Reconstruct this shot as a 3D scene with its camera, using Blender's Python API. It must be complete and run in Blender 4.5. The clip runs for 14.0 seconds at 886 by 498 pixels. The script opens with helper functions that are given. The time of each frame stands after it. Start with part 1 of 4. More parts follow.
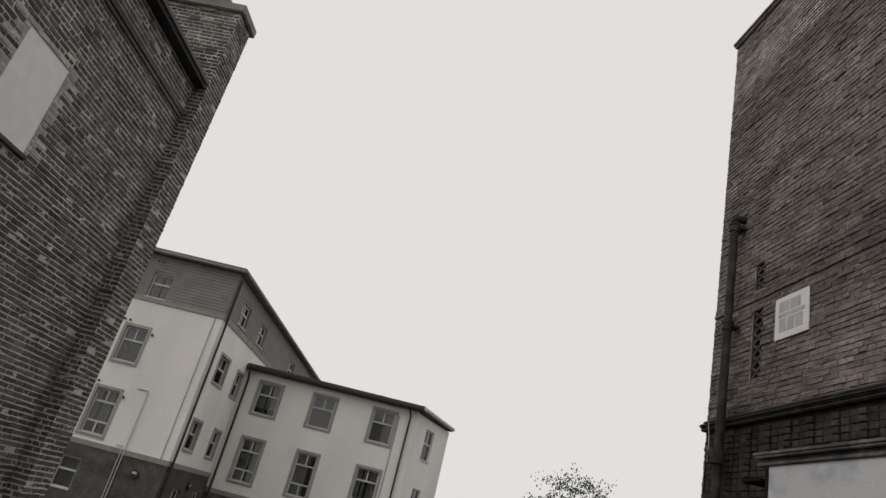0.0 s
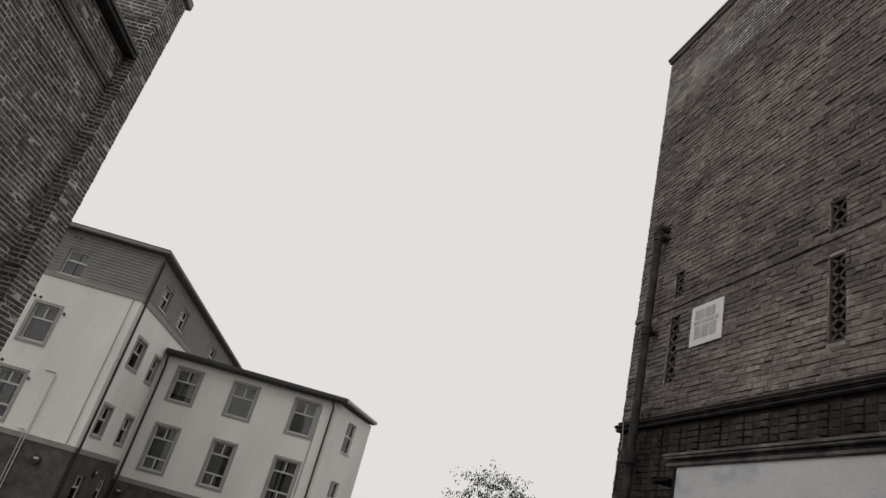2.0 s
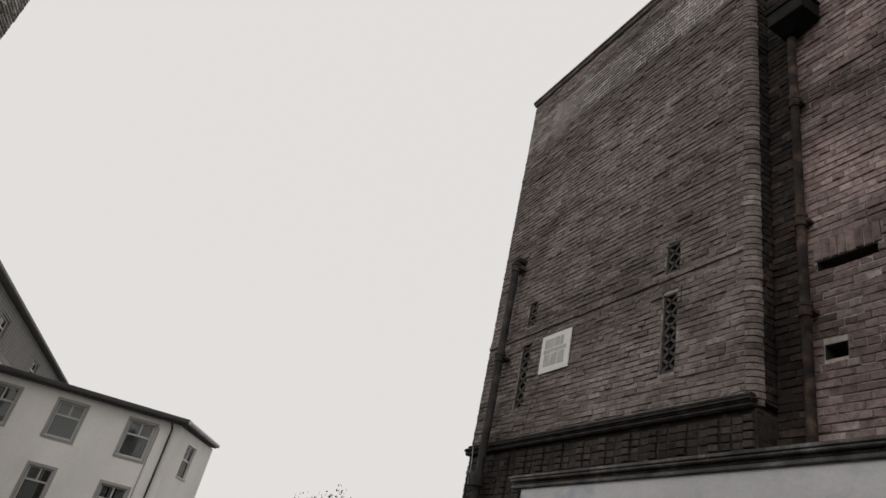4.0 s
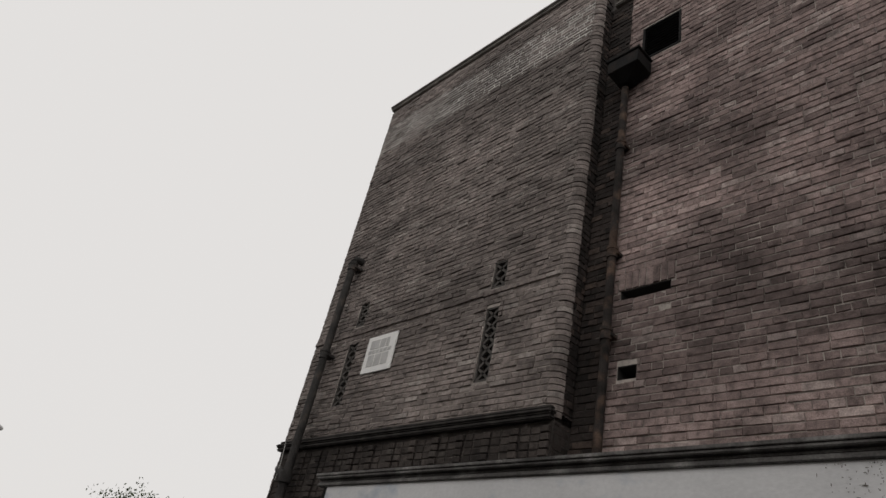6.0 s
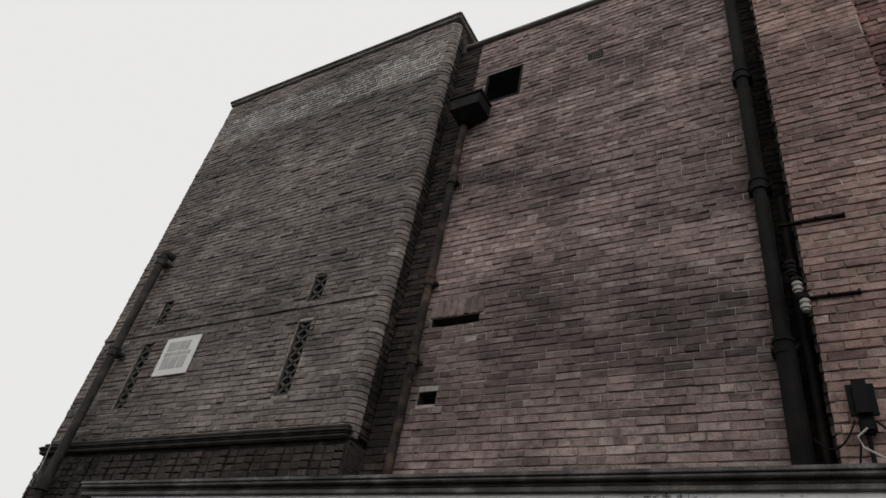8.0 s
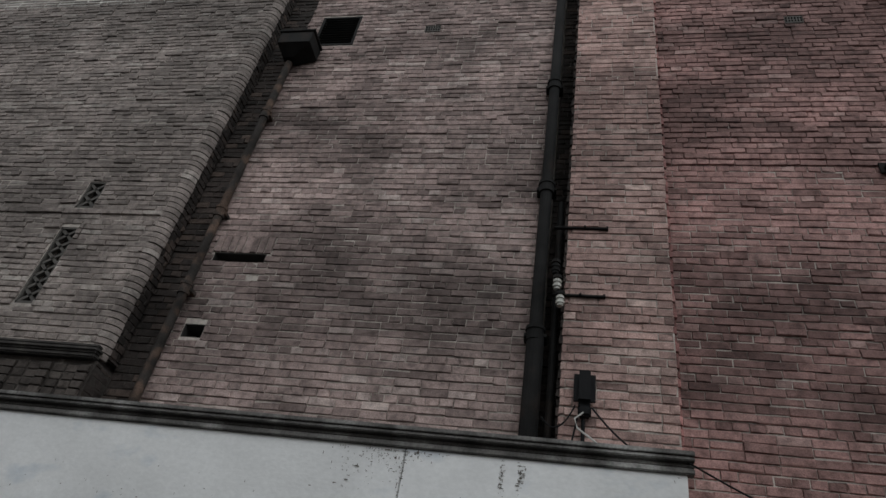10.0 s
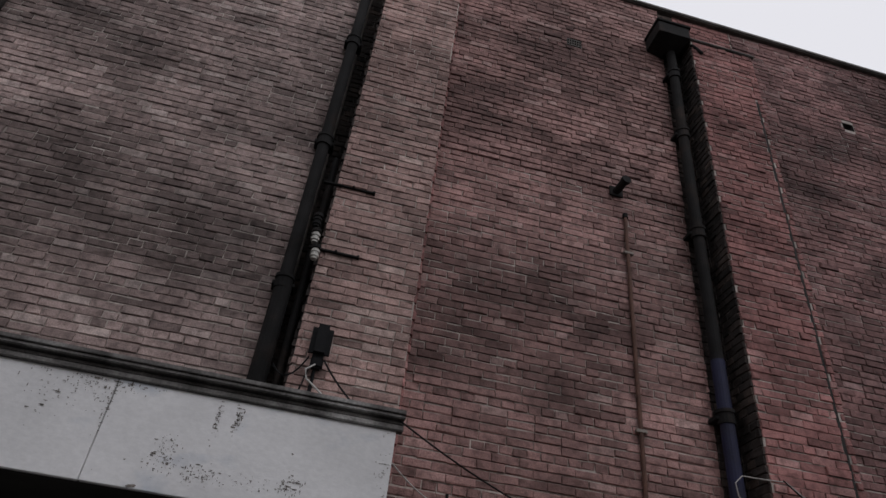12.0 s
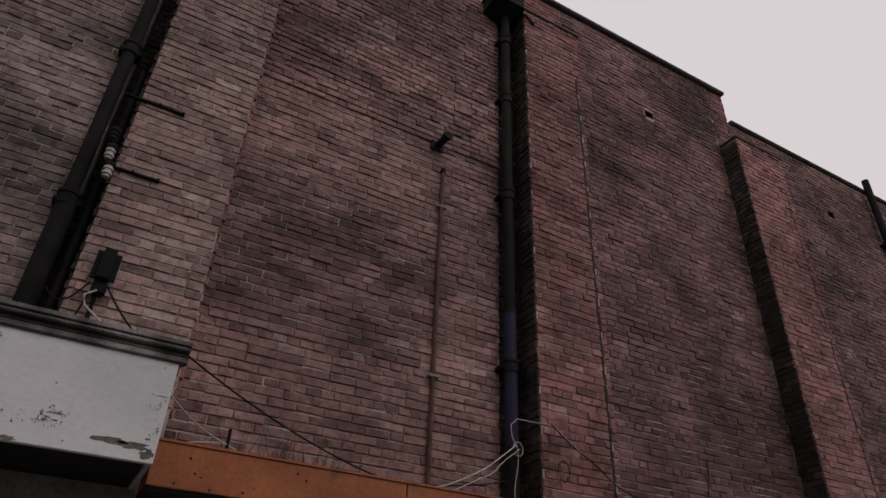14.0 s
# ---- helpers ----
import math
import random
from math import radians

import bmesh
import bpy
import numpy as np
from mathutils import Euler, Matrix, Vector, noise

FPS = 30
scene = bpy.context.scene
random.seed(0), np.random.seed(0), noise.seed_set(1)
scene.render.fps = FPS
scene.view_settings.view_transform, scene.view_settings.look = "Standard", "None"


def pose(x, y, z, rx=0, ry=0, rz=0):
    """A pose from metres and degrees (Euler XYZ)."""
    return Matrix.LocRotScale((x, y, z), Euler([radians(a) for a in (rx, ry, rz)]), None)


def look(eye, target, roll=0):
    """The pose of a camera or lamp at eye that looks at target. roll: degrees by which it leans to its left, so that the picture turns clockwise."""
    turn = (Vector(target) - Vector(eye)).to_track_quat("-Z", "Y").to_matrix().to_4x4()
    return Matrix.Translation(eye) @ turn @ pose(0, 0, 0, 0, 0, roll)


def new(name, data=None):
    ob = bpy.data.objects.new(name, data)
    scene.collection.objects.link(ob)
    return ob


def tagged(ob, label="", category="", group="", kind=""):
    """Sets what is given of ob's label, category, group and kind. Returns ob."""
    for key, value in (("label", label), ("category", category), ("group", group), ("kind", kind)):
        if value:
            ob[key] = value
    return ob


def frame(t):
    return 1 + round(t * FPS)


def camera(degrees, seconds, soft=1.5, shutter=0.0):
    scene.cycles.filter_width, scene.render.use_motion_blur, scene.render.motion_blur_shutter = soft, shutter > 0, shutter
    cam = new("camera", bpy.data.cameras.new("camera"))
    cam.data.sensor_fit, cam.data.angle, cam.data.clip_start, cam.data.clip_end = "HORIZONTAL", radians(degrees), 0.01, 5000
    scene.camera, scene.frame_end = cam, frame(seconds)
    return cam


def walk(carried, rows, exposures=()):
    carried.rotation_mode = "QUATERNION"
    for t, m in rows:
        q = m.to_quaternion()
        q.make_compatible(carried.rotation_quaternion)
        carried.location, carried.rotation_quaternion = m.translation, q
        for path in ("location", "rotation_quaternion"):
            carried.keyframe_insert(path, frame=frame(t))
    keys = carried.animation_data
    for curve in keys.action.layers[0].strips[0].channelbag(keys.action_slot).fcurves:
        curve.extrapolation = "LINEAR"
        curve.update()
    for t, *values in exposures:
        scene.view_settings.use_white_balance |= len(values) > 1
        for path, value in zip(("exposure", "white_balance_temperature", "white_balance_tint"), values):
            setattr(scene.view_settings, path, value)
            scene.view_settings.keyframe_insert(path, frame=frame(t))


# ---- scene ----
cam = camera(66.9, 14.0)
PATH = [
    (0, (2.01, -2.68, 1.687), (2.142, -0.838, 2.456), 14.6),
    (0.5, (2.023, -2.666, 1.698), (2.178, -0.83, 2.476), 15.1),
    (1, (2.009, -2.676, 1.7), (2.208, -0.851, 2.492), 15.6),
    (1.5, (2.018, -2.677, 1.673), (2.274, -0.86, 2.47), 15.7),
    (2, (2.035, -2.652, 1.689), (2.36, -0.849, 2.492), 15.5),
    (2.5, (2.063, -2.644, 1.697), (2.437, -0.862, 2.525), 15.4),
    (2.7, (2.055, -2.662, 1.7), (2.461, -0.892, 2.539), 15.1),
    (4.8, (1.955, -2.681, 1.61), (2.769, -1.16, 2.622), 13.7),
    (5, (1.983, -2.698, 1.614), (2.828, -1.197, 2.63), 13.7),
    (5.5, (2.023, -2.728, 1.618), (2.955, -1.289, 2.647), 13.3),
    (6, (2.058, -2.75, 1.624), (3.083, -1.395, 2.679), 13.5),
    (6.5, (2.092, -2.763, 1.631), (3.189, -1.49, 2.715), 13.8),
    (7, (2.104, -2.774, 1.625), (3.274, -1.609, 2.754), 13.5),
    (7.2, (2.136, -2.773, 1.616), (3.326, -1.654, 2.771), 13.1),
    (9.3, (2.084, -2.831, 1.614), (3.549, -2.183, 2.812), 11.3),
    (9.5, (2.083, -2.831, 1.607), (3.565, -2.238, 2.81), 11.0),
    (10, (2.115, -2.855, 1.578), (3.668, -2.448, 2.77), 10.8),
    (10.5, (2.171, -2.887, 1.548), (3.768, -2.689, 2.734), 10.5),
    (11, (2.16, -2.878, 1.566), (3.758, -2.828, 2.766), 9.5),
    (11.5, (2.127, -2.913, 1.56), (3.731, -3.032, 2.749), 8.6),
    (12, (2.071, -2.936, 1.556), (3.668, -3.212, 2.728), 7.3),
    (12.5, (2.015, -2.988, 1.554), (3.604, -3.388, 2.702), 6.5),
    (13, (2.009, -3.006, 1.559), (3.555, -3.559, 2.7), 5.2),
    (13.5, (2.013, -3.05, 1.554), (3.528, -3.712, 2.68), 4.1),
    (14, (2.042, -3.09, 1.527), (3.53, -3.872, 2.611), 2.7),
]
EXPOSURES = [(0.0, 0.0, 6400, 9), (2.5, 0.0, 6400, 9), (5.0, 0.0, 6400, 9), (7.0, 0.05, 6350, 8), (9.5, 0.3, 6050, 5), (10.4, 0.38, 5850, 3), (11.2, 0.3, 5800, 7), (12.0, 0.08, 6000, 12), (13.0, -0.08, 6250, 16), (14.0, -0.2, 6400, 18)]
walk(cam, [(t, look(eye, target, roll)) for t, eye, target, roll in PATH], EXPOSURES)

# ---- light: an even overcast sky and a very soft sun behind it ----
world = bpy.data.worlds.new("overcast")
scene.world = world
world.use_nodes = True
wn, wl = world.node_tree.nodes, world.node_tree.links
wn.clear()
sky = wn.new("ShaderNodeTexSky")
sky.sky_type = "NISHITA"
sky.sun_disc = False
sky.sun_elevation, sky.sun_rotation = radians(50), radians(250)
sky.dust_density = 5.0
cloud = wn.new("ShaderNodeMix")
cloud.data_type = "RGBA"
cloud.inputs["Factor"].default_value = 0.97
cloud.inputs["B"].default_value = (7.9, 7.55, 7.3, 1)
bg = wn.new("ShaderNodeBackground")
bg.inputs["Strength"].default_value = 0.1
wout = wn.new("ShaderNodeOutputWorld")
wl.new(sky.outputs[0], cloud.inputs["A"])
wl.new(cloud.outputs["Result"], bg.inputs[0])
wl.new(bg.outputs[0], wout.inputs[0])
sun = new("sun", bpy.data.lights.new("sun", "SUN"))
sun.data.energy, sun.data.angle, sun.data.color = 0.5, radians(40), (1, 0.97, 0.93)
sun.matrix_world = look((-20, -14, 30), (7, -2, 5))


# ---- materials ----
def mat(name, colour, rough=0.85, metal=0.0, vary=0.25, scale=6.0, fine=60.0, bump=0.15, stain=None, stain_at=(0.55, 0.75), stain_scale=1.2, stretch=(1, 1, 1), spec=0.4):
    """A surface with variation at two scales; stain: a second colour in noisy patches."""
    m = bpy.data.materials.new(name)
    m.use_nodes = True
    n, l = m.node_tree.nodes, m.node_tree.links
    b = n["Principled BSDF"]
    b.inputs["Roughness"].default_value, b.inputs["Metallic"].default_value = rough, metal
    b.inputs["Specular IOR Level"].default_value = spec
    geo = n.new("ShaderNodeNewGeometry")
    mp = n.new("ShaderNodeMapping")
    mp.inputs["Scale"].default_value = stretch
    l.new(geo.outputs["Position"], mp.inputs["Vector"])

    def noise_at(sc, detail=4.0):
        t = n.new("ShaderNodeTexNoise")
        t.inputs["Scale"].default_value, t.inputs["Detail"].default_value = sc, detail
        l.new(mp.outputs[0], t.inputs["Vector"])
        return t.outputs["Fac"]

    def mult(fac, lo, hi, col):
        r = n.new("ShaderNodeMapRange")
        r.inputs["From Min"].default_value, r.inputs["From Max"].default_value = 0.3, 0.7
        r.inputs["To Min"].default_value, r.inputs["To Max"].default_value = lo, hi
        l.new(fac, r.inputs["Value"])
        v = n.new("ShaderNodeVectorMath")
        v.operation = "SCALE"
        l.new(col, v.inputs[0])
        l.new(r.outputs[0], v.inputs["Scale"])
        return v.outputs[0]

    base = n.new("ShaderNodeRGB")
    base.outputs[0].default_value = (*colour, 1)
    col = base.outputs[0]
    if stain:
        ramp = n.new("ShaderNodeValToRGB")
        ramp.color_ramp.elements[0].position, ramp.color_ramp.elements[1].position = stain_at
        l.new(noise_at(stain_scale, 8.0), ramp.inputs[0])
        mx = n.new("ShaderNodeMix")
        mx.data_type = "RGBA"
        l.new(ramp.outputs[0], mx.inputs["Factor"])
        l.new(col, mx.inputs["A"])
        mx.inputs["B"].default_value = (*stain, 1)
        col = mx.outputs["Result"]
    col = mult(noise_at(scale), 1 - vary, 1 + vary, col)
    col = mult(noise_at(fine, 2.0), 1 - vary * 0.5, 1 + vary * 0.5, col)
    l.new(col, b.inputs["Base Color"])
    if bump:
        bp = n.new("ShaderNodeBump")
        bp.inputs["Strength"].default_value, bp.inputs["Distance"].default_value = bump, 0.01
        l.new(noise_at(fine, 3.0), bp.inputs["Height"])
        l.new(bp.outputs[0], b.inputs["Normal"])
    return m


def brick_mat(name, stops, dark=0.55, patch=0.5, bump=0.5):
    """Brick: each brick takes its own colour; weather lies over it in broad patches and fine grain."""
    m = bpy.data.materials.new(name)
    m.use_nodes = True
    n, l = m.node_tree.nodes, m.node_tree.links
    b = n["Principled BSDF"]
    b.inputs["Roughness"].default_value = 0.9
    b.inputs["Specular IOR Level"].default_value = 0.25
    geo, info = n.new("ShaderNodeNewGeometry"), n.new("ShaderNodeObjectInfo")
    add = n.new("ShaderNodeMath")
    add.operation = "ADD"
    fr = n.new("ShaderNodeMath")
    fr.operation = "FRACT"
    l.new(geo.outputs["Random Per Island"], add.inputs[0])
    l.new(info.outputs["Random"], add.inputs[1])
    l.new(add.outputs[0], fr.inputs[0])
    ramp = n.new("ShaderNodeValToRGB")
    e = ramp.color_ramp.elements
    e[0].position, e[0].color = stops[0][0], (*stops[0][1], 1)
    e[1].position, e[1].color = stops[-1][0], (*stops[-1][1], 1)
    for p, c in stops[1:-1]:
        e.new(p).color = (*c, 1)
    l.new(fr.outputs[0], ramp.inputs[0])
    col = ramp.outputs[0]

    def over(sc, detail, f0, f1, lo, hi, col, dist=0.0, stretch=None):
        t = n.new("ShaderNodeTexNoise")
        t.inputs["Scale"].default_value, t.inputs["Detail"].default_value = sc, detail
        t.inputs["Distortion"].default_value = dist
        if stretch:
            mp = n.new("ShaderNodeMapping")
            mp.inputs["Scale"].default_value = stretch
            l.new(geo.outputs["Position"], mp.inputs["Vector"])
            l.new(mp.outputs[0], t.inputs["Vector"])
        else:
            l.new(geo.outputs["Position"], t.inputs["Vector"])
        r = n.new("ShaderNodeMapRange")
        r.inputs["From Min"].default_value, r.inputs["From Max"].default_value = f0, f1
        r.inputs["To Min"].default_value, r.inputs["To Max"].default_value = lo, hi
        l.new(t.outputs["Fac"], r.inputs["Value"])
        v = n.new("ShaderNodeVectorMath")
        v.operation = "SCALE"
        l.new(col, v.inputs[0])
        l.new(r.outputs[0], v.inputs["Scale"])
        return v.outputs[0], t.outputs["Fac"]

    col, _ = over(0.55, 6.0, 0.35, 0.65, 1 - patch, 1 + patch * 0.6, col, 0.6, (1, 1, 1.7))
    col, _ = over(2.6, 5.0, 0.35, 0.65, 0.8, 1.18, col)
    col, _ = over(14.0, 5.0, 0.3, 0.55, dark, 1.06, col)
    col, fine = over(90.0, 3.0, 0.3, 0.7, 0.72, 1.2, col)
    l.new(col, b.inputs["Base Color"])
    bp = n.new("ShaderNodeBump")
    bp.inputs["Strength"].default_value, bp.inputs["Distance"].default_value = bump, 0.006
    pit = n.new("ShaderNodeTexNoise")
    pit.inputs["Scale"].default_value, pit.inputs["Detail"].default_value = 32.0, 4.0
    l.new(geo.outputs["Position"], pit.inputs["Vector"])
    rough = n.new("ShaderNodeBump")
    rough.inputs["Strength"].default_value, rough.inputs["Distance"].default_value = 0.55, 0.012
    l.new(pit.outputs["Fac"], rough.inputs["Height"])
    l.new(rough.outputs[0], bp.inputs["Normal"])
    l.new(fine, bp.inputs["Height"])
    l.new(bp.outputs[0], b.inputs["Normal"])
    return m


def clay(tone, red, blue, spread=1.0):
    """The colours of one batch of bricks: the same clay burnt from dark to pale; red and blue are against green."""
    out = []
    for p, v in ((0.0, 0.50), (0.2, 0.80), (0.45, 0.97), (0.7, 1.10), (0.88, 1.26), (0.96, 1.44), (1.0, 1.75)):
        g = tone * (1 + (v - 1) * spread)
        r = 1 + (red - 1) * (1.0 if p < 0.9 else 0.72)
        out.append((p, (g * r, g, g * blue)))
    return out


OLD = [(0.0, (0.075, 0.068, 0.063)), (0.35, (0.105, 0.094, 0.087)), (0.75, (0.135, 0.120, 0.110)), (1.0, (0.18, 0.158, 0.145))]
M_BRICK = brick_mat("red_brick", clay(0.135, 2.05, 0.93, 0.8))
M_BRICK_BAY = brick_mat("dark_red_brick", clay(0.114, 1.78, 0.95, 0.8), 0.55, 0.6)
M_BRICK_MID = brick_mat("brown_red_brick", clay(0.162, 1.66, 0.92, 0.8))
M_BRICK_GREY = brick_mat("weathered_grey_red_brick", clay(0.216, 1.32, 0.93, 0.8), 0.55, 0.55)
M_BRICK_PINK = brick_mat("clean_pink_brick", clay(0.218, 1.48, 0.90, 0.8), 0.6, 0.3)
M_BRICK_TOWER = brick_mat("sooty_brick", clay(0.185, 1.18, 0.92, 0.6), 0.6, 0.4)
M_BRICK_DADO = brick_mat("dark_glazed_brick", clay(0.046, 1.2, 0.9, 0.8), 0.6, 0.5)
# near-black brick for returns and inner corners: soot and corner shade in one colour
M_BRICK_SOOT_SHADE = brick_mat("soot_and_shade_brick", [(0.0, (0.022, 0.018, 0.016)), (0.7, (0.042, 0.033, 0.03)), (1.0, (0.075, 0.055, 0.046))], 0.6, 0.4)
M_BRICK_OLD = brick_mat("brown_brick", OLD, 0.7, 0.25)
M_BRICK_WHITE = brick_mat("whitewashed_brick", [(0.0, (0.36, 0.35, 0.33)), (1.0, (0.58, 0.56, 0.53))], 0.8, 0.2)
M_MORTAR = mat("weathered_mortar", (0.36, 0.32, 0.29), 0.95, vary=0.4, scale=2.0, fine=40)
# its mortar, with the same shade in the colour; also the dado's dark joints
M_MORTAR_SOOT_SHADE = mat("soot_and_shade_mortar", (0.045, 0.038, 0.034), 0.95, vary=0.5, scale=3.0, fine=40, stain=(0.16, 0.14, 0.125), stain_at=(0.58, 0.72), stain_scale=5)
M_MORTAR_PALE = mat("pale_mortar", (0.48, 0.46, 0.43), 0.95, vary=0.3, scale=3.0, fine=50)
M_IRON = mat("painted_iron", (0.011, 0.0105, 0.0105), 0.82, vary=0.4, scale=5, fine=70, stain=(0.026, 0.019, 0.016), stain_scale=4, spec=0.15)
M_IRON_GREY = mat("weathered_iron", (0.045, 0.042, 0.04), 0.75, vary=0.4, scale=5, fine=60, stain=(0.07, 0.055, 0.046), stain_scale=5, spec=0.2)
M_IRON_RUST = mat("rusted_iron", (0.030, 0.026, 0.024), 0.85, vary=0.5, scale=6, fine=70, stain=(0.085, 0.058, 0.045), stain_at=(0.48, 0.62), stain_scale=7, spec=0.15)
M_IRON_BLUE = mat("blue_paint", (0.007, 0.008, 0.032), 0.75, vary=0.4, scale=5, fine=70)
M_BLACK = mat("black_plastic", (0.010, 0.010, 0.011), 0.7, vary=0.2, spec=0.1)
M_COPING = mat("dark_coping", (0.075, 0.068, 0.062), 0.85, vary=0.35, scale=4, fine=40)
M_STRING = mat("sooty_moulded_brick", (0.034, 0.030, 0.028), 0.9, vary=0.5, scale=6, fine=50, stain=(0.07, 0.062, 0.056), stain_scale=4)
M_COPING_PALE = mat("weathered_coping", (0.17, 0.155, 0.14), 0.85, vary=0.35, scale=3, fine=40, stain=(0.06, 0.055, 0.05), stain_scale=2.5)
M_STONE = mat("concrete", (0.24, 0.215, 0.19), 0.9, vary=0.25, scale=4, fine=60)
M_WHITE = mat("peeling_white_paint", (0.70, 0.695, 0.70), 0.6, vary=0.09, scale=1.6, fine=30, stain=(0.40, 0.45, 0.52), stain_at=(0.55, 0.78), stain_scale=2.4, bump=0.1, stretch=(1, 1, 1.6))
M_FLAKE = mat("bare_wood_patch", (0.15, 0.135, 0.12), 0.9, vary=0.5, scale=20, fine=90)
M_MOULD = mat("weathered_moulding", (0.098, 0.092, 0.088), 0.85, vary=0.5, scale=5, fine=60, stain=(0.30, 0.29, 0.28), stain_at=(0.50, 0.72), stain_scale=3)
# near-black: shade put into soffits, recess backs and linings; also the rust spots
M_SHADE_AND_SPOT = mat("shade_and_spot_black", (0.018, 0.017, 0.016), 0.9, vary=0.3)
M_ORANGE = mat("orange_sheet", (0.36, 0.11, 0.036), 0.6, vary=0.25, scale=2.5, fine=40, stain=(0.12, 0.06, 0.035), stain_at=(0.62, 0.75), stain_scale=3.5)
M_SIGN = mat("sign_white", (0.80, 0.79, 0.77), 0.5, vary=0.05)
M_SIGN_GREY = mat("sign_lettering", (0.46, 0.45, 0.44), 0.5, vary=0.15)
M_CERAMIC = mat("glazed_ceramic", (0.36, 0.35, 0.32), 0.25, vary=0.15)
M_CABLE_W = mat("pale_cable", (0.42, 0.41, 0.39), 0.6, vary=0.2)
M_RENDER = mat("cream_render", (0.74, 0.715, 0.675), 0.9, vary=0.10, scale=0.35, fine=25, bump=0.1, stain=(0.60, 0.58, 0.545), stain_at=(0.60, 0.85), stain_scale=0.5, stretch=(1, 1, 0.4))
M_SURROUND = mat("window_surround", (0.31, 0.295, 0.275), 0.9, vary=0.12, scale=2)
M_BAND = mat("string_band", (0.26, 0.245, 0.225), 0.9, vary=0.12, scale=2)
M_CLAD = mat("grey_boarding", (0.22, 0.21, 0.20), 0.8, vary=0.12, scale=2)
M_ROOF = mat("dark_roof", (0.06, 0.058, 0.056), 0.7, vary=0.2)
M_FRAME = mat("upvc_frame", (0.48, 0.47, 0.45), 0.4, vary=0.05)
M_GUTTER = mat("black_gutter", (0.025, 0.024, 0.024), 0.5, vary=0.2)
M_BLIND = mat("vertical_blind", (0.50, 0.49, 0.47), 0.8, vary=0.12, scale=6)
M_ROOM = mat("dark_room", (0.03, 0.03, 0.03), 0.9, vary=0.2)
M_GROUND = mat("asphalt", (0.055, 0.053, 0.05), 0.95, vary=0.3, scale=0.8, fine=40, stain=(0.08, 0.077, 0.07), stain_scale=0.4)
M_BARK = mat("bark", (0.06, 0.05, 0.04), 0.95, vary=0.4, scale=5)
M_LEAF = mat("leaf", (0.055, 0.075, 0.03), 0.7, vary=0.4, scale=3)
M_WEED = mat("dry_weed", (0.055, 0.042, 0.030), 0.9, vary=0.3)
M_GLASS = mat("window_glass", (0.035, 0.036, 0.038), 0.06, vary=0.05, bump=0, spec=0.6)


# ---- builders ----
HOME = {}


def thing(name, at, label, category, turn=0.0, group="", kind=""):
    """A top-level Empty at its base."""
    ob = new(name)
    ob.empty_display_size = 0.2
    m = pose(*at, 0, 0, turn)
    ob.matrix_basis = m
    HOME[ob] = m
    return tagged(ob, label, category, group, kind)


def root(ob):
    while ob.parent:
        ob = ob.parent
    return ob


def link(name, me, material, parent, label="", local=False, kind=""):
    ob = new(name, me)
    me.materials.append(material)
    if parent is not None:
        ob.parent = parent
        if not local:
            me.transform(HOME[root(parent)].inverted())
    return tagged(ob, label, kind=kind)


def part(name, bm, material, parent, label="", local=False, smooth=False, kind=""):
    me = bpy.data.meshes.new(name)
    bmesh.ops.recalc_face_normals(bm, faces=bm.faces)
    bm.to_mesh(me)
    bm.free()
    if smooth:
        me.shade_smooth()
    return link(name, me, material, parent, label, local, kind)


def box(bm, x0, x1, y0, y1, z0, z1, bevel=0.0):
    r = bmesh.ops.create_cube(bm, size=1.0)
    m = Matrix.Translation(((x0 + x1) / 2, (y0 + y1) / 2, (z0 + z1) / 2)) @ Matrix.Diagonal((abs(x1 - x0), abs(y1 - y0), abs(z1 - z0), 1))
    bmesh.ops.transform(bm, matrix=m, verts=r["verts"])
    if bevel:
        es = {e for v in r["verts"] for e in v.link_edges}
        bmesh.ops.bevel(bm, geom=list(es), offset=bevel, segments=2, affect="EDGES")
    return bm


def B(*a, bevel=0.0):
    return box(bmesh.new(), *a, bevel=bevel)


def rod(bm, a, b, r, seg=12, r2=None):
    """A round bar from a to b."""
    a, b = Vector(a), Vector(b)
    q = (b - a).to_track_quat("Z", "Y").to_matrix().to_4x4()
    m = Matrix.Translation((a + b) / 2) @ q
    bmesh.ops.create_cone(bm, cap_ends=True, segments=seg, radius1=r, radius2=r if r2 is None else r2, depth=(b - a).length, matrix=m)
    return bm


def tube(points, r, seg=6):
    """A swept round cable through the points."""
    bm = bmesh.new()
    pts = [Vector(p) for p in points]
    rings = []
    for i, p in enumerate(pts):
        d = (pts[min(i + 1, len(pts) - 1)] - pts[max(i - 1, 0)]).normalized()
        s = d.cross(Vector((0.31, 0.17, 0.93))).normalized()
        t = d.cross(s)
        rings.append([bm.verts.new(p + r * (math.cos(k * math.tau / seg) * s + math.sin(k * math.tau / seg) * t)) for k in range(seg)])
    for a, b in zip(rings, rings[1:]):
        for k in range(seg):
            bm.faces.new((a[k], a[(k + 1) % seg], b[(k + 1) % seg], b[k]))
    bm.faces.new(rings[0])
    bm.faces.new(rings[-1])
    return bm


def sag(a, b, drop, n=14, wob=0.0):
    a, b = Vector(a), Vector(b)
    out = []
    for i in range(n + 1):
        f = i / n
        p = a.lerp(b, f)
        p.z -= drop * 4 * f * (1 - f)
        if wob:
            p += wob * Vector((0, noise.noise(p * 3.1), noise.noise(p * 2.7 + Vector((5, 1, 2)))))
        out.append(p)
    return out


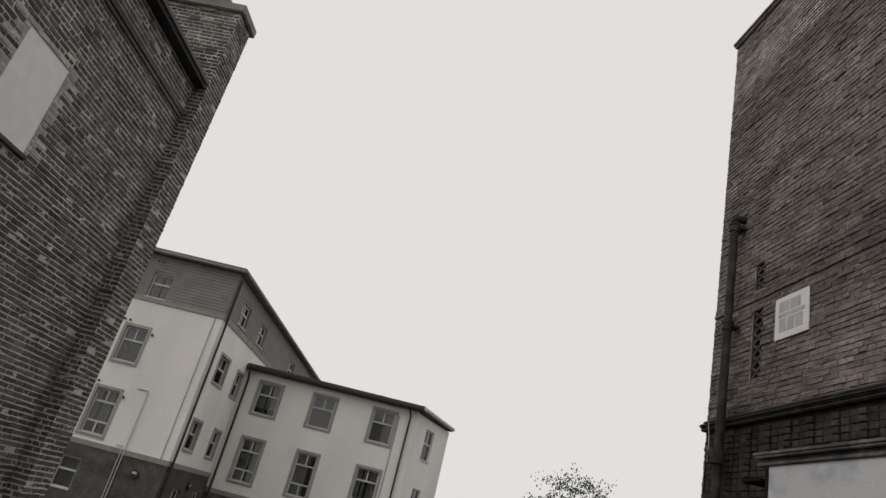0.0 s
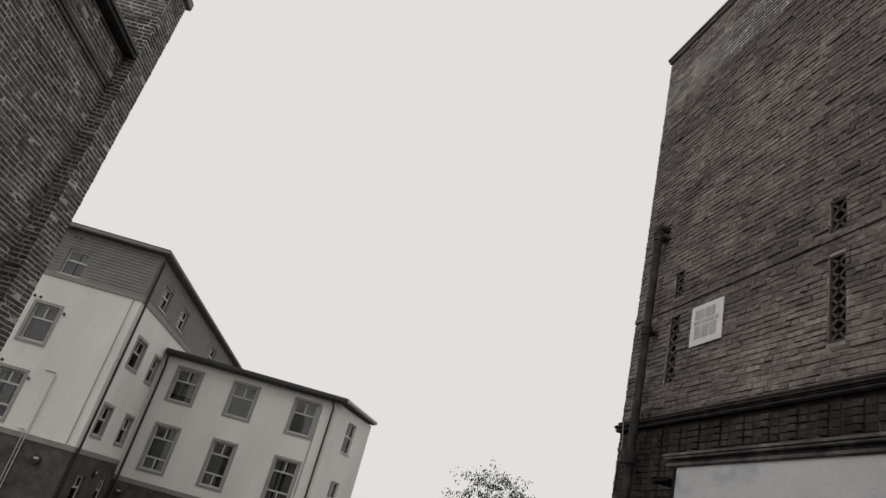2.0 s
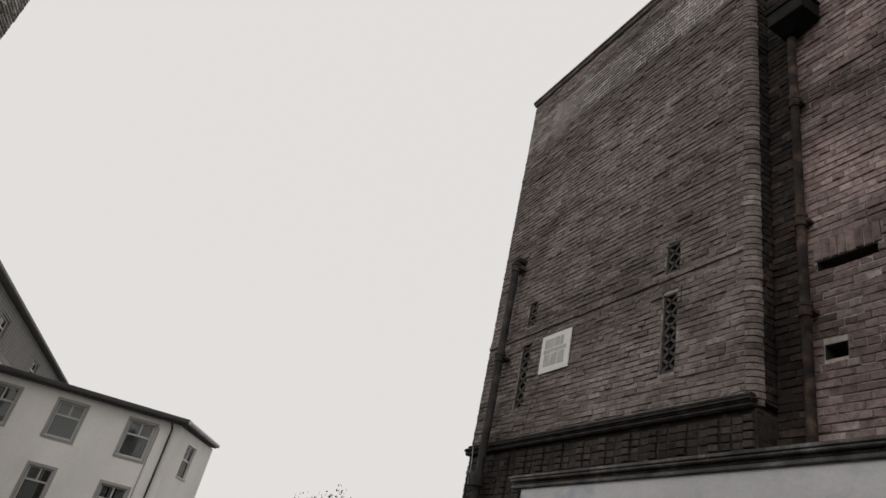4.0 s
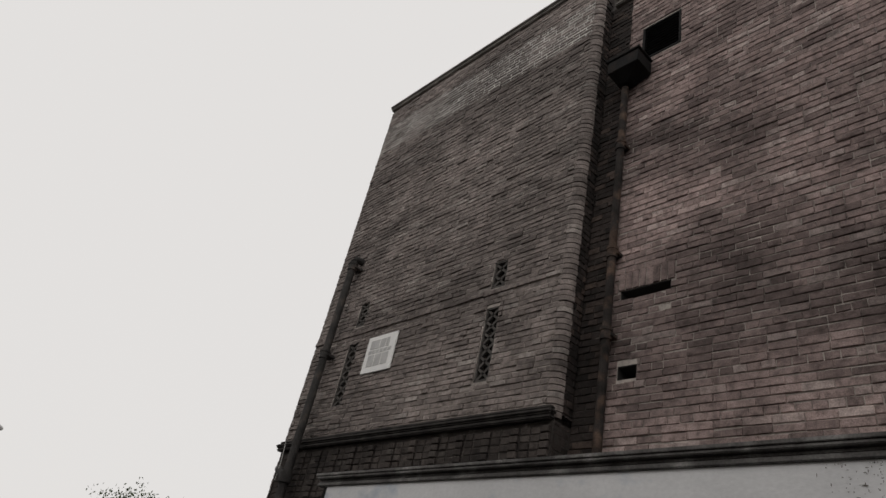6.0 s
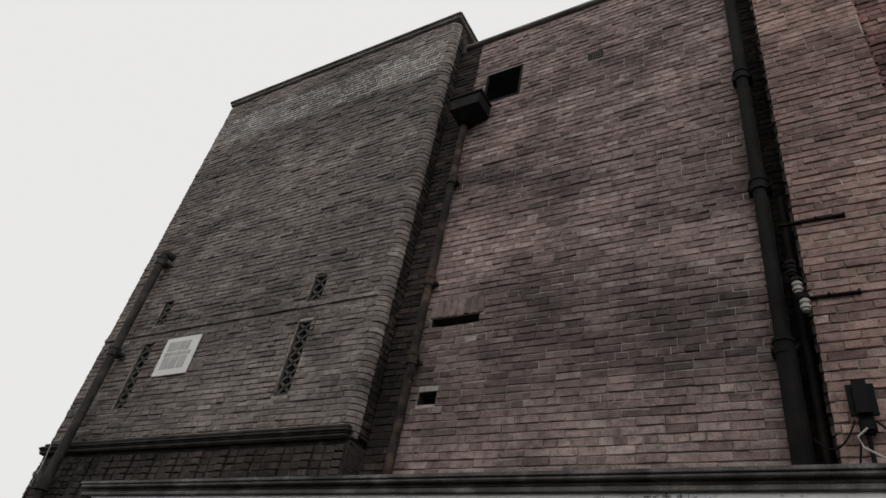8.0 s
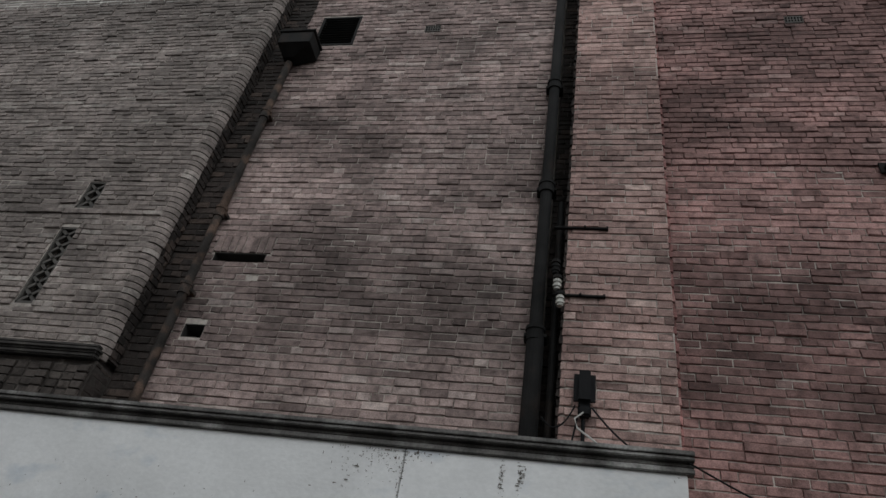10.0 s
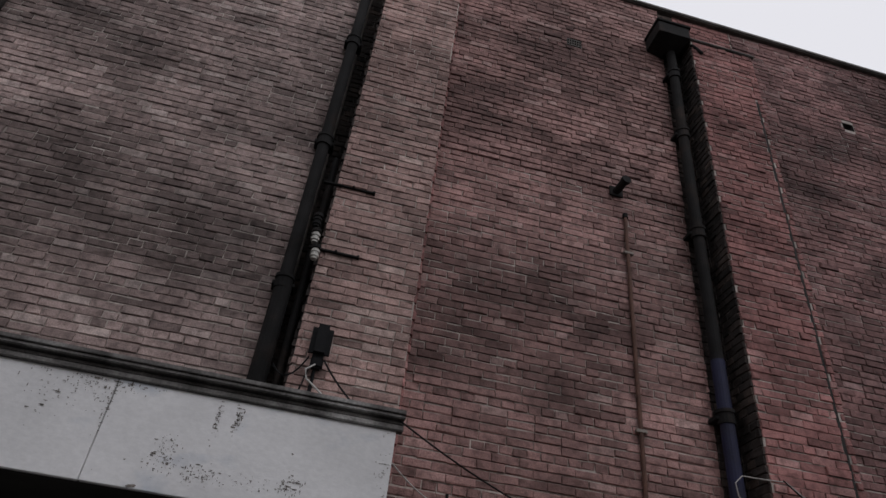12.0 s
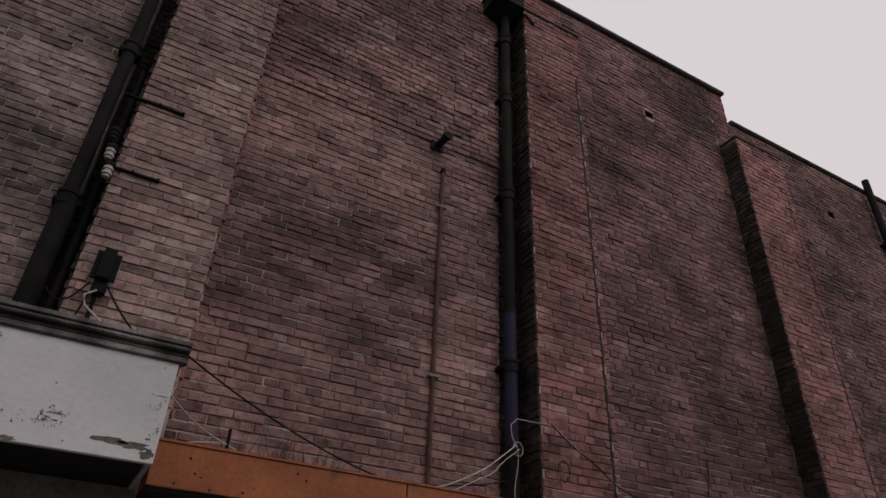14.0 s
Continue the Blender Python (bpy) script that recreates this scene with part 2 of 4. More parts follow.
def slab(m, a0, a1, z0, z1, n0, n1, holes=()):
    """One solid wall with its openings cut through, in the plane's own axes (along, up, out) and set by m."""
    ca = sorted({a0, a1, *[min(max(v, a0), a1) for h in holes for v in h[:2]]})
    cz = sorted({z0, z1, *[min(max(v, z0), z1) for h in holes for v in h[2:]]})
    full = {(i, k) for i in range(len(ca) - 1) for k in range(len(cz) - 1)
            if not any(h[0] < (ca[i] + ca[i + 1]) / 2 < h[1] and h[2] < (cz[k] + cz[k + 1]) / 2 < h[3] for h in holes)}
    bm, at = bmesh.new(), {}

    def v(i, k, n):
        if (i, k, n) not in at:
            at[i, k, n] = bm.verts.new(m @ Vector((ca[i], cz[k], n1 if n else n0)))
        return at[i, k, n]

    for i, k in full:
        bm.faces.new((v(i, k, 1), v(i + 1, k, 1), v(i + 1, k + 1, 1), v(i, k + 1, 1)))
        bm.faces.new((v(i, k, 0), v(i, k + 1, 0), v(i + 1, k + 1, 0), v(i + 1, k, 0)))
        if (i - 1, k) not in full:
            bm.faces.new((v(i, k, 0), v(i, k, 1), v(i, k + 1, 1), v(i, k + 1, 0)))
        if (i + 1, k) not in full:
            bm.faces.new((v(i + 1, k, 1), v(i + 1, k, 0), v(i + 1, k + 1, 0), v(i + 1, k + 1, 1)))
        if (i, k - 1) not in full:
            bm.faces.new((v(i, k, 0), v(i + 1, k, 0), v(i + 1, k, 1), v(i, k, 1)))
        if (i, k + 1) not in full:
            bm.faces.new((v(i, k + 1, 1), v(i + 1, k + 1, 1), v(i + 1, k + 1, 0), v(i, k + 1, 0)))
    return bm


COURSE, LONG, JOINT = 0.075, 0.230, 0.0095
TOWER_COURSE = 0.066


def lay(a0, a1, z0, z1, holes=(), rng=None, headers=4, jag=0.004, proud=None, stack=0.0, gap=1.0, course=COURSE):
    """Bricks of a garden-wall bond: rows of (middle a, middle z, half length, half height, proud)."""
    rng = rng or random.Random(1)
    out = []
    k0 = int(math.floor(z0 / course))
    for k in range(k0, int(math.ceil(z1 / course))):
        b, t = max(k * course, z0), min((k + 1) * course, z1)
        if t - b < 0.03:
            continue
        head = headers and k % (headers + 1) == 0
        step = stack or (LONG / 2 if head else LONG)
        shift = 0 if stack else (LONG / 4 if head else (k % 2) * LONG / 2)
        a = math.floor(a0 / step) * step - shift
        while a < a1:
            ln = step
            if not head and not stack and rng.random() < 0.07:
                ln = LONG / 2
            l, r = max(a, a0) , min(a + ln, a1)
            a += ln
            pieces = [(l, r)]
            for h in holes:
                if h[2] < t - 0.02 and h[3] > b + 0.02:
                    nxt = []
                    for p, q in pieces:
                        if q <= h[0] or p >= h[1]:
                            nxt.append((p, q))
                        else:
                            if h[0] - p > 0.025:
                                nxt.append((p, h[0]))
                            if q - h[1] > 0.025:
                                nxt.append((h[1], q))
                    pieces = nxt
            for p, q in pieces:
                if q - p < 0.03:
                    continue
                j = gap * JOINT * rng.uniform(0.75, 1.3)
                pr = max(rng.gauss(0, jag), -0.004) + (proud(p, b, k, rng) if proud else 0)
                out.append(((p + q) / 2, (b + t) / 2 + rng.gauss(0, 0.0012), (q - p - 0.65 * j) / 2, (t - b - 1.15 * j) / 2, pr))
    return out


BEV, BACK = 0.005, 0.028
QUADS = [(0, 1, 2, 3), (4, 5, 1, 0), (5, 6, 2, 1), (6, 7, 3, 2), (7, 4, 0, 3), (8, 9, 5, 4), (9, 10, 6, 5), (10, 11, 7, 6), (11, 8, 4, 7)]


def brick_points(ha, hz):
    ia, iz = ha - BEV, hz - BEV
    return [(-ia, -iz, 0), (ia, -iz, 0), (ia, iz, 0), (-ia, iz, 0), (-ha, -hz, -BEV), (ha, -hz, -BEV), (ha, hz, -BEV), (-ha, hz, -BEV),
            (-ha, -hz, -BACK), (ha, -hz, -BACK), (ha, hz, -BACK), (-ha, hz, -BACK)]


def basis(origin, normal):
    n = Vector(normal)
    z = Vector((0, 0, 1))
    a = z.cross(n)
    m = Matrix((a, z, n)).transposed().to_4x4()
    m.translation = Vector(origin)
    return m


SHARED = {}


def brickwork(rows, origin, normal, material, parent, singles=None, most=300):
    """Sets the bricks of rows on the plane through origin. singles: the stretch (a0, a1, z0, z1) whose bricks are objects of their own."""
    m = basis(origin, normal)
    rng = random.Random(7)
    one, rest = [], []
    for r in rows:
        inside = singles and singles[0] < r[0] < singles[1] and singles[2] < r[1] < singles[3]
        (one if inside and len(one) < most else rest).append(r)
    for a, z, ha, hz, p in one:
        key = (round(ha / 0.006), round(hz / 0.003), id(material), rng.randrange(4))
        me = SHARED.get(key)
        if me is None:
            me = bpy.data.meshes.new("brick")
            me.from_pydata([tuple(c + rng.gauss(0, 0.0026) for c in p) for p in brick_points(key[0] * 0.006, key[1] * 0.003)], [], QUADS)
            me.materials.append(material)
            SHARED[key] = me
        ob = new("brick", me)
        ob.parent = parent
        ob.matrix_basis = m @ Matrix.Translation((a, z, p)) @ pose(0, 0, 0, rng.gauss(0, 0.5), rng.gauss(0, 0.35), rng.gauss(0, 0.3))
    if rest:
        base = np.array(m)
        r = np.array(rest)
        n = len(r)
        tmpl = np.zeros((n, 12, 3))
        sa = np.array([-1, 1, 1, -1] * 3)
        sz = np.array([-1, -1, 1, 1] * 3)
        inset = np.array([BEV] * 4 + [0] * 8)
        depth = np.array([0] * 4 + [-BEV] * 4 + [-BACK] * 4)
        g = np.random.RandomState(3)
        wob = g.normal(0, 0.0026, (n, 12, 3))
        tilt = g.normal(0, 0.005, (n, 1))
        tmpl[:, :, 0] = r[:, 0:1] + sa * (r[:, 2:3] - inset)
        tmpl[:, :, 1] = r[:, 1:2] + sz * (r[:, 3:4] - inset)
        tmpl[:, :, 2] = r[:, 4:5] + depth + tilt * sa * r[:, 2:3]
        tmpl += wob
        flat = tmpl.reshape(-1, 3) @ base[:3, :3].T + base[:3, 3]
        faces = (np.array(QUADS)[None] + 12 * np.arange(n)[:, None, None]).reshape(-1, 4)
        me = bpy.data.meshes.new("brickwork")
        me.from_pydata(flat.tolist(), [], faces.tolist())
        me.materials.append(material)
        ob = new("brickwork", me)
        ob.parent = parent
        tagged(ob, kind="stuff")


# ---- ground: one sheet, falling gently towards the flats ----
def ground_height(y):
    return -1.0 * min(max((y - 6) / 18, 0), 1)


bm = bmesh.new()
ys = [-900, -60, -20, 0, 6, 9, 12, 15, 18, 21, 24, 30, 60, 900]
xs = [-900, -60, -20, 0, 20, 60, 900]
grid = [[bm.verts.new((x, y, ground_height(y))) for x in xs] for y in ys]
for r0, r1 in zip(grid, grid[1:]):
    for i in range(len(xs) - 1):
        bm.faces.new((r0[i], r0[i + 1], r1[i + 1], r1[i]))
tagged(part("ground", bm, M_GROUND, None), "worn dark asphalt yard falling away between buildings", "ground", kind="structure")

# ---- the theatre: a long sooty brick flank of bays and piers, x = 7 is the bays' face ----
theatre = thing("brick_building", (7, 0, 0), "tall red-brick theatre flank with piers, sooty and windowless", "building")
TOWER, PIER_C, PIER_E, PIER_G = -0.28, -0.20, -0.30, -0.30
TOP, TOP_TOWER, TOP_G = 10.01, 10.46, 9.40
MORTAR_IN = 0.0105


def flank(name, depth, y0, y1, z0, z1, holes, material, seed, singles=None, thick=0.4, top=None, headers=4, jag=0.004, proud=None, low=0.0, skip=(), mortar=None, inset=MORTAR_IN, gap=1.0, course=COURSE):
    """One stretch of wall facing the yard: a mortar-coloured slab with its bricks; y0 > y1. holes in (y0, y1, z0, z1)."""
    hs = [(-h[0], -h[1], h[2], h[3]) for h in holes]
    more = [(-h[0], -h[1], h[2], h[3]) for h in skip]
    mortar = mortar or (M_MORTAR_SOOT_SHADE if material is M_BRICK_SOOT_SHADE else M_MORTAR)
    wall = part(name, slab(basis((depth, 0, 0), (-1, 0, 0)), 0.005 - y0, -0.005 - y1, low, z1, -inset - thick, -inset, hs), mortar, theatre, local=True)
    rows = lay(-y0, -y1, z0, z1, hs + more, random.Random(seed), headers, jag, proud, gap=gap, course=course)
    brickwork(rows, (depth, 0, 0), (-1, 0, 0), material, wall, singles)
    return wall


# openings, as (y high, y low, z low, z high)
VENTS = [(5.04, 4.82, 5.56, 5.96), (5.05, 4.82, 4.34, 5.30), (2.335, 2.12, 5.50, 5.87), (2.34, 2.127, 4.32, 5.24)]
GRILLE = (0.65, 0.11, 8.575, 9.19)
SLOT = (0.73, 0.17, 5.085, 5.20)
LINTEL = (0.755, 0.13, 5.18, 5.405)
HOLE = (0.71, 0.50, 4.23, 4.37)
AIR_1, AIR_2 = (-0.80, -1.00, 8.79, 8.92), (-5.02, -5.22, 8.72, 8.855)
GAP_F, GAP_G = (-8.94, -9.11, 8.60, 8.73), (-12.98, -13.16, 8.34, 8.48)


def tower_proud(a, z, k, rng):
    """A thin ledge runs across at the height of the vents."""
    if 5.37 < z < 5.43:
        return 0.016
    if 5.30 < z < 5.36:
        return -0.004
    return max(rng.gauss(0, 0.003), -0.002)


flank("wall", TOWER, 5.97, 1.28, 3.86, 9.306, VENTS, M_BRICK_TOWER, 11, (-2.4, -1.2, 3.9, 6.4), 0.3, proud=tower_proud, jag=0.005, low=3.8, course=TOWER_COURSE)
flank("wall", TOWER, 5.97, 1.28, 9.306, 10.032, [], M_BRICK_TOWER, 25, None, 0.3, jag=0.0012, low=9.306, mortar=M_MORTAR_PALE, inset=0.006, gap=2.1, course=TOWER_COURSE)
flank("wall", TOWER, 5.97, 1.28, 10.032, TOP_TOWER, [], M_BRICK_TOWER, 26, None, 0.3, proud=tower_proud, jag=0.005, low=10.032, course=TOWER_COURSE)
# strip in the tower's inner corner; the corner's shade is in its brick colour
flank("wall", 0.003, 1.19, 0.84, 3.0, 10.0, [], M_BRICK_SOOT_SHADE, 23)
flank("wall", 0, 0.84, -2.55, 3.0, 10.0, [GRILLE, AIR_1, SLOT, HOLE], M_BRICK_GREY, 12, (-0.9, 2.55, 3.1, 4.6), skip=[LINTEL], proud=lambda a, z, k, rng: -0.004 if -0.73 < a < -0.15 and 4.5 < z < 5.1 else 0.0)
# recessed strip beside the pipe, brick darkened to deepen the shade
flank("wall", 0.22, -2.55, -2.72, 3.0, 9.99, [], M_BRICK_SOOT_SHADE, 13, thick=0.2)
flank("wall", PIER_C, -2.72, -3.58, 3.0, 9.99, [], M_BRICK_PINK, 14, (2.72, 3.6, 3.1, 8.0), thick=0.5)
# strip between pipe and pier, its shade painted in with the soot
flank("wall", 0.003, -6.36, -6.59, 2.4, TOP - 0.002, [], M_BRICK_SOOT_SHADE, 24)
flank("wall", 0, -3.56, -6.36, 2.4, TOP, [AIR_2], M_BRICK_MID, 15, (3.6, 6.59, 2.4, 4.4), proud=lambda a, z, k, rng: 0.014 if z > 6.44 else 0.0)
# the slit in this pier is added for the shadow line at its edge
flank("wall", PIER_E, -6.59, -7.46, 2.4, 9.08, [(-7.37, -7.39, 2.4, 8.2)], M_BRICK, 16, (6.59, 7.46, 2.4, 7.0), thick=0.69)
flank("wall", 0.004, -6.59, -7.46, 9.08, TOP - 0.003, [], M_BRICK, 17, low=9.08)
flank("wall", 0, -7.46, -10.49, 2.4, TOP, [GAP_F], M_BRICK_BAY, 18, (7.5, 9.6, 2.6, 5.5))
# the same added slit for the shadow line on this pier
flank("wall", PIER_G, -10.49, -11.48, 2.4, 8.68, [(-11.38, -11.40, 2.4, 8.0)], M_BRICK, 19, (10.49, 11.48, 3.0, 7.0), thick=0.69)
flank("wall", 0.004, -10.49, -10.86, 8.68, TOP - 0.002, [], M_BRICK, 20, low=8.68)
flank("wall", 0.004, -10.86, -11.48, 8.68, TOP_G, [], M_BRICK, 21, low=8.68)
flank("wall", 0, -11.48, -19.0, 2.4, TOP_G, [GAP_G], M_BRICK_BAY, 22)


def returns(name, y, x0, x1, z0, z1, side, material, seed, singles=None):
    """The narrow flank of a pier, facing along the wall; side +1 faces +y."""
    wall = part(name, B(x0 + 0.03, x1, y - side * 0.02, y - side * MORTAR_IN, z0, z1), M_MORTAR_SOOT_SHADE if material is M_BRICK_SOOT_SHADE else M_MORTAR, theatre, local=True)
    if side > 0:
        rows = lay(-x1, -x0, z0, z1, (), random.Random(seed), headers=1)
        brickwork(rows, (0, y, 0), (0, 1, 0), material, wall, singles)
    else:
        rows = lay(x0, x1, z0, z1, (), random.Random(seed), headers=1)
        brickwork(rows, (0, y, 0), (0, -1, 0), material, wall, singles)


# pier sides turned along the wall: shade and soot share the dark brick colour
returns("pier_side", -6.59 + 0.018, PIER_E + 0.006, -0.01, 2.4, 9.06, 1, M_BRICK_SOOT_SHADE, 31)
returns("pier_side", -10.49 + 0.018, PIER_G + 0.006, -0.01, 2.4, 8.64, 1, M_BRICK_SOOT_SHADE, 32)
returns("pier_side", -2.72 + 0.018, PIER_C + 0.006, 0.20, 3.0, 9.95, 1, M_BRICK_SOOT_SHADE, 33)
returns("pier_side", -3.58 - 0.018, PIER_C + 0.006, -0.01, 3.0, 9.95, -1, M_BRICK, 34)
returns("tower_side", 5.97 + 0.018, TOWER + 0.006, 3.0, 3.0, TOP_TOWER - 0.02, 1, M_BRICK_TOWER, 35)

# the tower's rounded corner: one bullnose brick a course
bm = bmesh.new()
ring0, ring1 = [], []
for i in range(7):
    a = math.radians(180 + 90 * i / 6)
    ring0.append(bm.verts.new((0.115 * math.cos(a), 0.115 * math.sin(a), 0.005)))
    ring1.append(bm.verts.new((0.115 * math.cos(a), 0.115 * math.sin(a), TOWER_COURSE - 0.006)))
for i in range(6):
    bm.faces.new((ring0[i], ring0[i + 1], ring1[i + 1], ring1[i]))
c0, c1 = bm.verts.new((0, 0, 0.005)), bm.verts.new((0, 0, TOWER_COURSE - 0.006))
bm.faces.new((*ring0, c0))
bm.faces.new((*ring1, c1))
bm.faces.new((ring0[0], ring1[0], c1, c0))
bm.faces.new((ring0[-1], ring1[-1], c1, c0))
bull = part("bullnose_brick", bm, M_BRICK_TOWER, theatre, local=True)
rng = random.Random(5)
for k in range(int(3.88 / TOWER_COURSE), int(10.46 / TOWER_COURSE)):
    ob = bull if k == int(3.88 / TOWER_COURSE) else new("bullnose_brick", bull.data)
    ob.parent = theatre
    ob.matrix_basis = pose(TOWER + 0.115 + rng.gauss(0, 0.003), 1.28 + rng.gauss(0, 0.003), k * TOWER_COURSE)
# core and return behind the rounded corner, darkened as the shaded side
part("corner_core", B(TOWER + 0.09, 0.3, 1.22, 1.28, 3.0, TOP_TOWER - 0.01), M_MORTAR_SOOT_SHADE, theatre, local=True)
returns("tower_side", 1.165, TOWER + 0.118, -0.01, 3.86, TOP_TOWER - 0.02, -1, M_BRICK_SOOT_SHADE, 36)

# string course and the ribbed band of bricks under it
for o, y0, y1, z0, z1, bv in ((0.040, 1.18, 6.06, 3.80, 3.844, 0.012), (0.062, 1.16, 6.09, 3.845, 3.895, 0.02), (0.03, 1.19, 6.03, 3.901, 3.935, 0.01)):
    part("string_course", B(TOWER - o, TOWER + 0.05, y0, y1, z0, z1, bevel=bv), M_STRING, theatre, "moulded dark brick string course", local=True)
dado = part("dado", B(TOWER + 0.032, 0.1, 1.18, 6.02, 0, 3.80), M_MORTAR_SOOT_SHADE, theatre, local=True)
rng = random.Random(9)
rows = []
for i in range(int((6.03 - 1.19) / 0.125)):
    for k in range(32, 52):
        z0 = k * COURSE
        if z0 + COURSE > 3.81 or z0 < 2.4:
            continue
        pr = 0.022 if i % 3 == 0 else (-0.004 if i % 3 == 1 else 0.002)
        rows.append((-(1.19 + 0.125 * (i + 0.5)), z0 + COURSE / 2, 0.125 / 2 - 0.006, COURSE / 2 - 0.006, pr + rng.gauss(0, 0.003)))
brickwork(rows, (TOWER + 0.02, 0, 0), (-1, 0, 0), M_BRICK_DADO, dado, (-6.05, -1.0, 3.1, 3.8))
returns("tower_side", 1.178, TOWER + 0.03, -0.01, 3.0, 3.79, -1, M_BRICK_SOOT_SHADE, 37)
returns("tower_side", 6.04, TOWER + 0.03, 0.1, 2.0, 3.79, 1, M_BRICK_TOWER, 38)

# backs, tops and copings
part("tower_body", B(TOWER + 0.32, 6, 1.29, 5.96, 0, TOP_TOWER - 0.02), M_MORTAR, theatre, local=True)
part("hall_body", B(0.425, 12, -10.85, 1.2, 0, TOP - 0.05), M_MORTAR, theatre, local=True)
part("rear_body", B(0.43, 12, -19, -10.855, 0, TOP_G - 0.05), M_MORTAR, theatre, local=True)
part("coping", B(TOWER - 0.035, 6.0, 1.14, 6.0, TOP_TOWER, TOP_TOWER + 0.05, bevel=0.012), M_COPING_PALE, theatre, local=True)
part("coping", B(TOWER - 0.06, 6.0, 1.12, 6.03, TOP_TOWER + 0.051, TOP_TOWER + 0.12, bevel=0.02), M_COPING_PALE, theatre, "thin weathered stone coping", local=True)
part("coping", B(-0.05, 0.5, -2.7, 1.12, 10.0, 10.07, bevel=0.015), M_COPING_PALE, theatre, local=True)
part("coping", B(-0.24, 0.5, -3.62, -2.704, 10.0, 10.07, bevel=0.015), M_COPING_PALE, theatre, local=True)
part("coping", B(-0.06, 0.5, -10.88, -3.65, TOP, TOP + 0.07, bevel=0.015), M_COPING, theatre, local=True)
part("coping", B(-0.05, 0.5, -19, -10.886, TOP_G, TOP_G + 0.06, bevel=0.015), M_COPING, theatre, local=True)
part("pier_cap", B(PIER_E - 0.02, 0.0, -7.49, -6.56, 9.08, 9.12, bevel=0.01), M_COPING, theatre, "dark sloping pier cap", local=True)
part("pier_cap", B(PIER_G - 0.02, 0.0, -11.51, -10.46, 8.68, 8.72, bevel=0.01), M_COPING, theatre, local=True)

# ---- fittings of the theatre wall ----
M_GLAZE = bpy.data.materials.new("clear_glass")
M_GLAZE.use_nodes = True
gn, gl = M_GLAZE.node_tree.nodes, M_GLAZE.node_tree.links
gn.clear()
g_out, g_mix, g_tr, g_gl, g_fr = gn.new("ShaderNodeOutputMaterial"), gn.new("ShaderNodeMixShader"), gn.new("ShaderNodeBsdfTransparent"), gn.new("ShaderNodeBsdfGlossy"), gn.new("ShaderNodeFresnel")
g_gl.inputs["Roughness"].default_value = 0.03
g_tr.inputs["Color"].default_value = (0.85, 0.87, 0.87, 1)
g_fr.inputs["IOR"].default_value = 1.5
gl.new(g_fr.outputs[0], g_mix.inputs[0])
gl.new(g_tr.outputs[0], g_mix.inputs[1])
gl.new(g_gl.outputs[0], g_mix.inputs[2])
gl.new(g_mix.outputs[0], g_out.inputs[0])

head = part("brick_lintel", B(0.008, 0.05, 0.14, 0.75, 5.205, 5.40), M_MORTAR, theatre, "upright bricks over a bricked-up window", local=True)
rng = random.Random(61)
brickwork([(-0.75 + 0.0775 * (i + 0.5), 5.303, 0.0345, 0.098, rng.gauss(0, 0.002)) for i in range(8)], (-0.002, 0, 0), (-1, 0, 0), M_BRICK_GREY, head, (-1, 0, 5, 6))
# near-black backs stand in for the shade deep inside the openings
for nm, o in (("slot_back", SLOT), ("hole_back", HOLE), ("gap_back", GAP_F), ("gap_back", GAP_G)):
    part(nm, B(0.36, 0.40, o[1] - 0.02, o[0] + 0.02, o[2] - 0.02, o[3] + 0.02), M_SHADE_AND_SPOT, theatre, local=True)

# thin black sheets added inside the openings, so that they read as deep shade
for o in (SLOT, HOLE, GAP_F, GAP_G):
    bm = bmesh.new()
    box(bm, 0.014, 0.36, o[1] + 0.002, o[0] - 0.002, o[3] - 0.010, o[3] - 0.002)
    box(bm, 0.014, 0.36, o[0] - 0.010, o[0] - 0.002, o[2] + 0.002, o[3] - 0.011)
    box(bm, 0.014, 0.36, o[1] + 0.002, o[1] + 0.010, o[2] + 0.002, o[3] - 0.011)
    part("lining", bm, M_SHADE_AND_SPOT, theatre, "black lining, the deep opening's shade painted in", local=True)

# black strips fill the added slits and draw the piers' edge shadow lines
for x, y0, y1, z1 in ((PIER_E, -7.394, -7.366, 8.21), (PIER_G, -11.404, -11.376, 8.01)):
    part("edge_shade_strip", B(x + 0.006, x + 0.04, y0, y1, 2.41, z1), M_SHADE_AND_SPOT, theatre, "dark strip drawn for the shadow line at the pier's edge", local=True)

# louvred grille high on the wall
gr = thing("louvre_grille", (7.0, 0.38, 8.575), "black metal louvre grille set in a brick wall", "vent")
bm = bmesh.new()
for a in ((0.65, 0.62, 8.575, 9.19), (0.14, 0.11, 8.575, 9.19), (0.62, 0.14, 8.575, 8.605), (0.62, 0.14, 9.16, 9.19)):
    box(bm, 7.0, 7.05, a[1], a[0], a[2], a[3])
part("frame", bm, M_IRON, gr)
# near-black sheet in place of the dark depth behind the slats
part("backing", B(7.10, 7.12, 0.11, 0.65, 8.575, 9.19), M_SHADE_AND_SPOT, gr)
for i in range(11):
    bm = B(-0.03, 0.03, 0.14, 0.62, -0.004, 0.004)
    bmesh.ops.transform(bm, matrix=pose(7.04, 0, 8.635 + i * 0.052, 0, -35, 0), verts=bm.verts)
    part("slat", bm, M_IRON, gr)

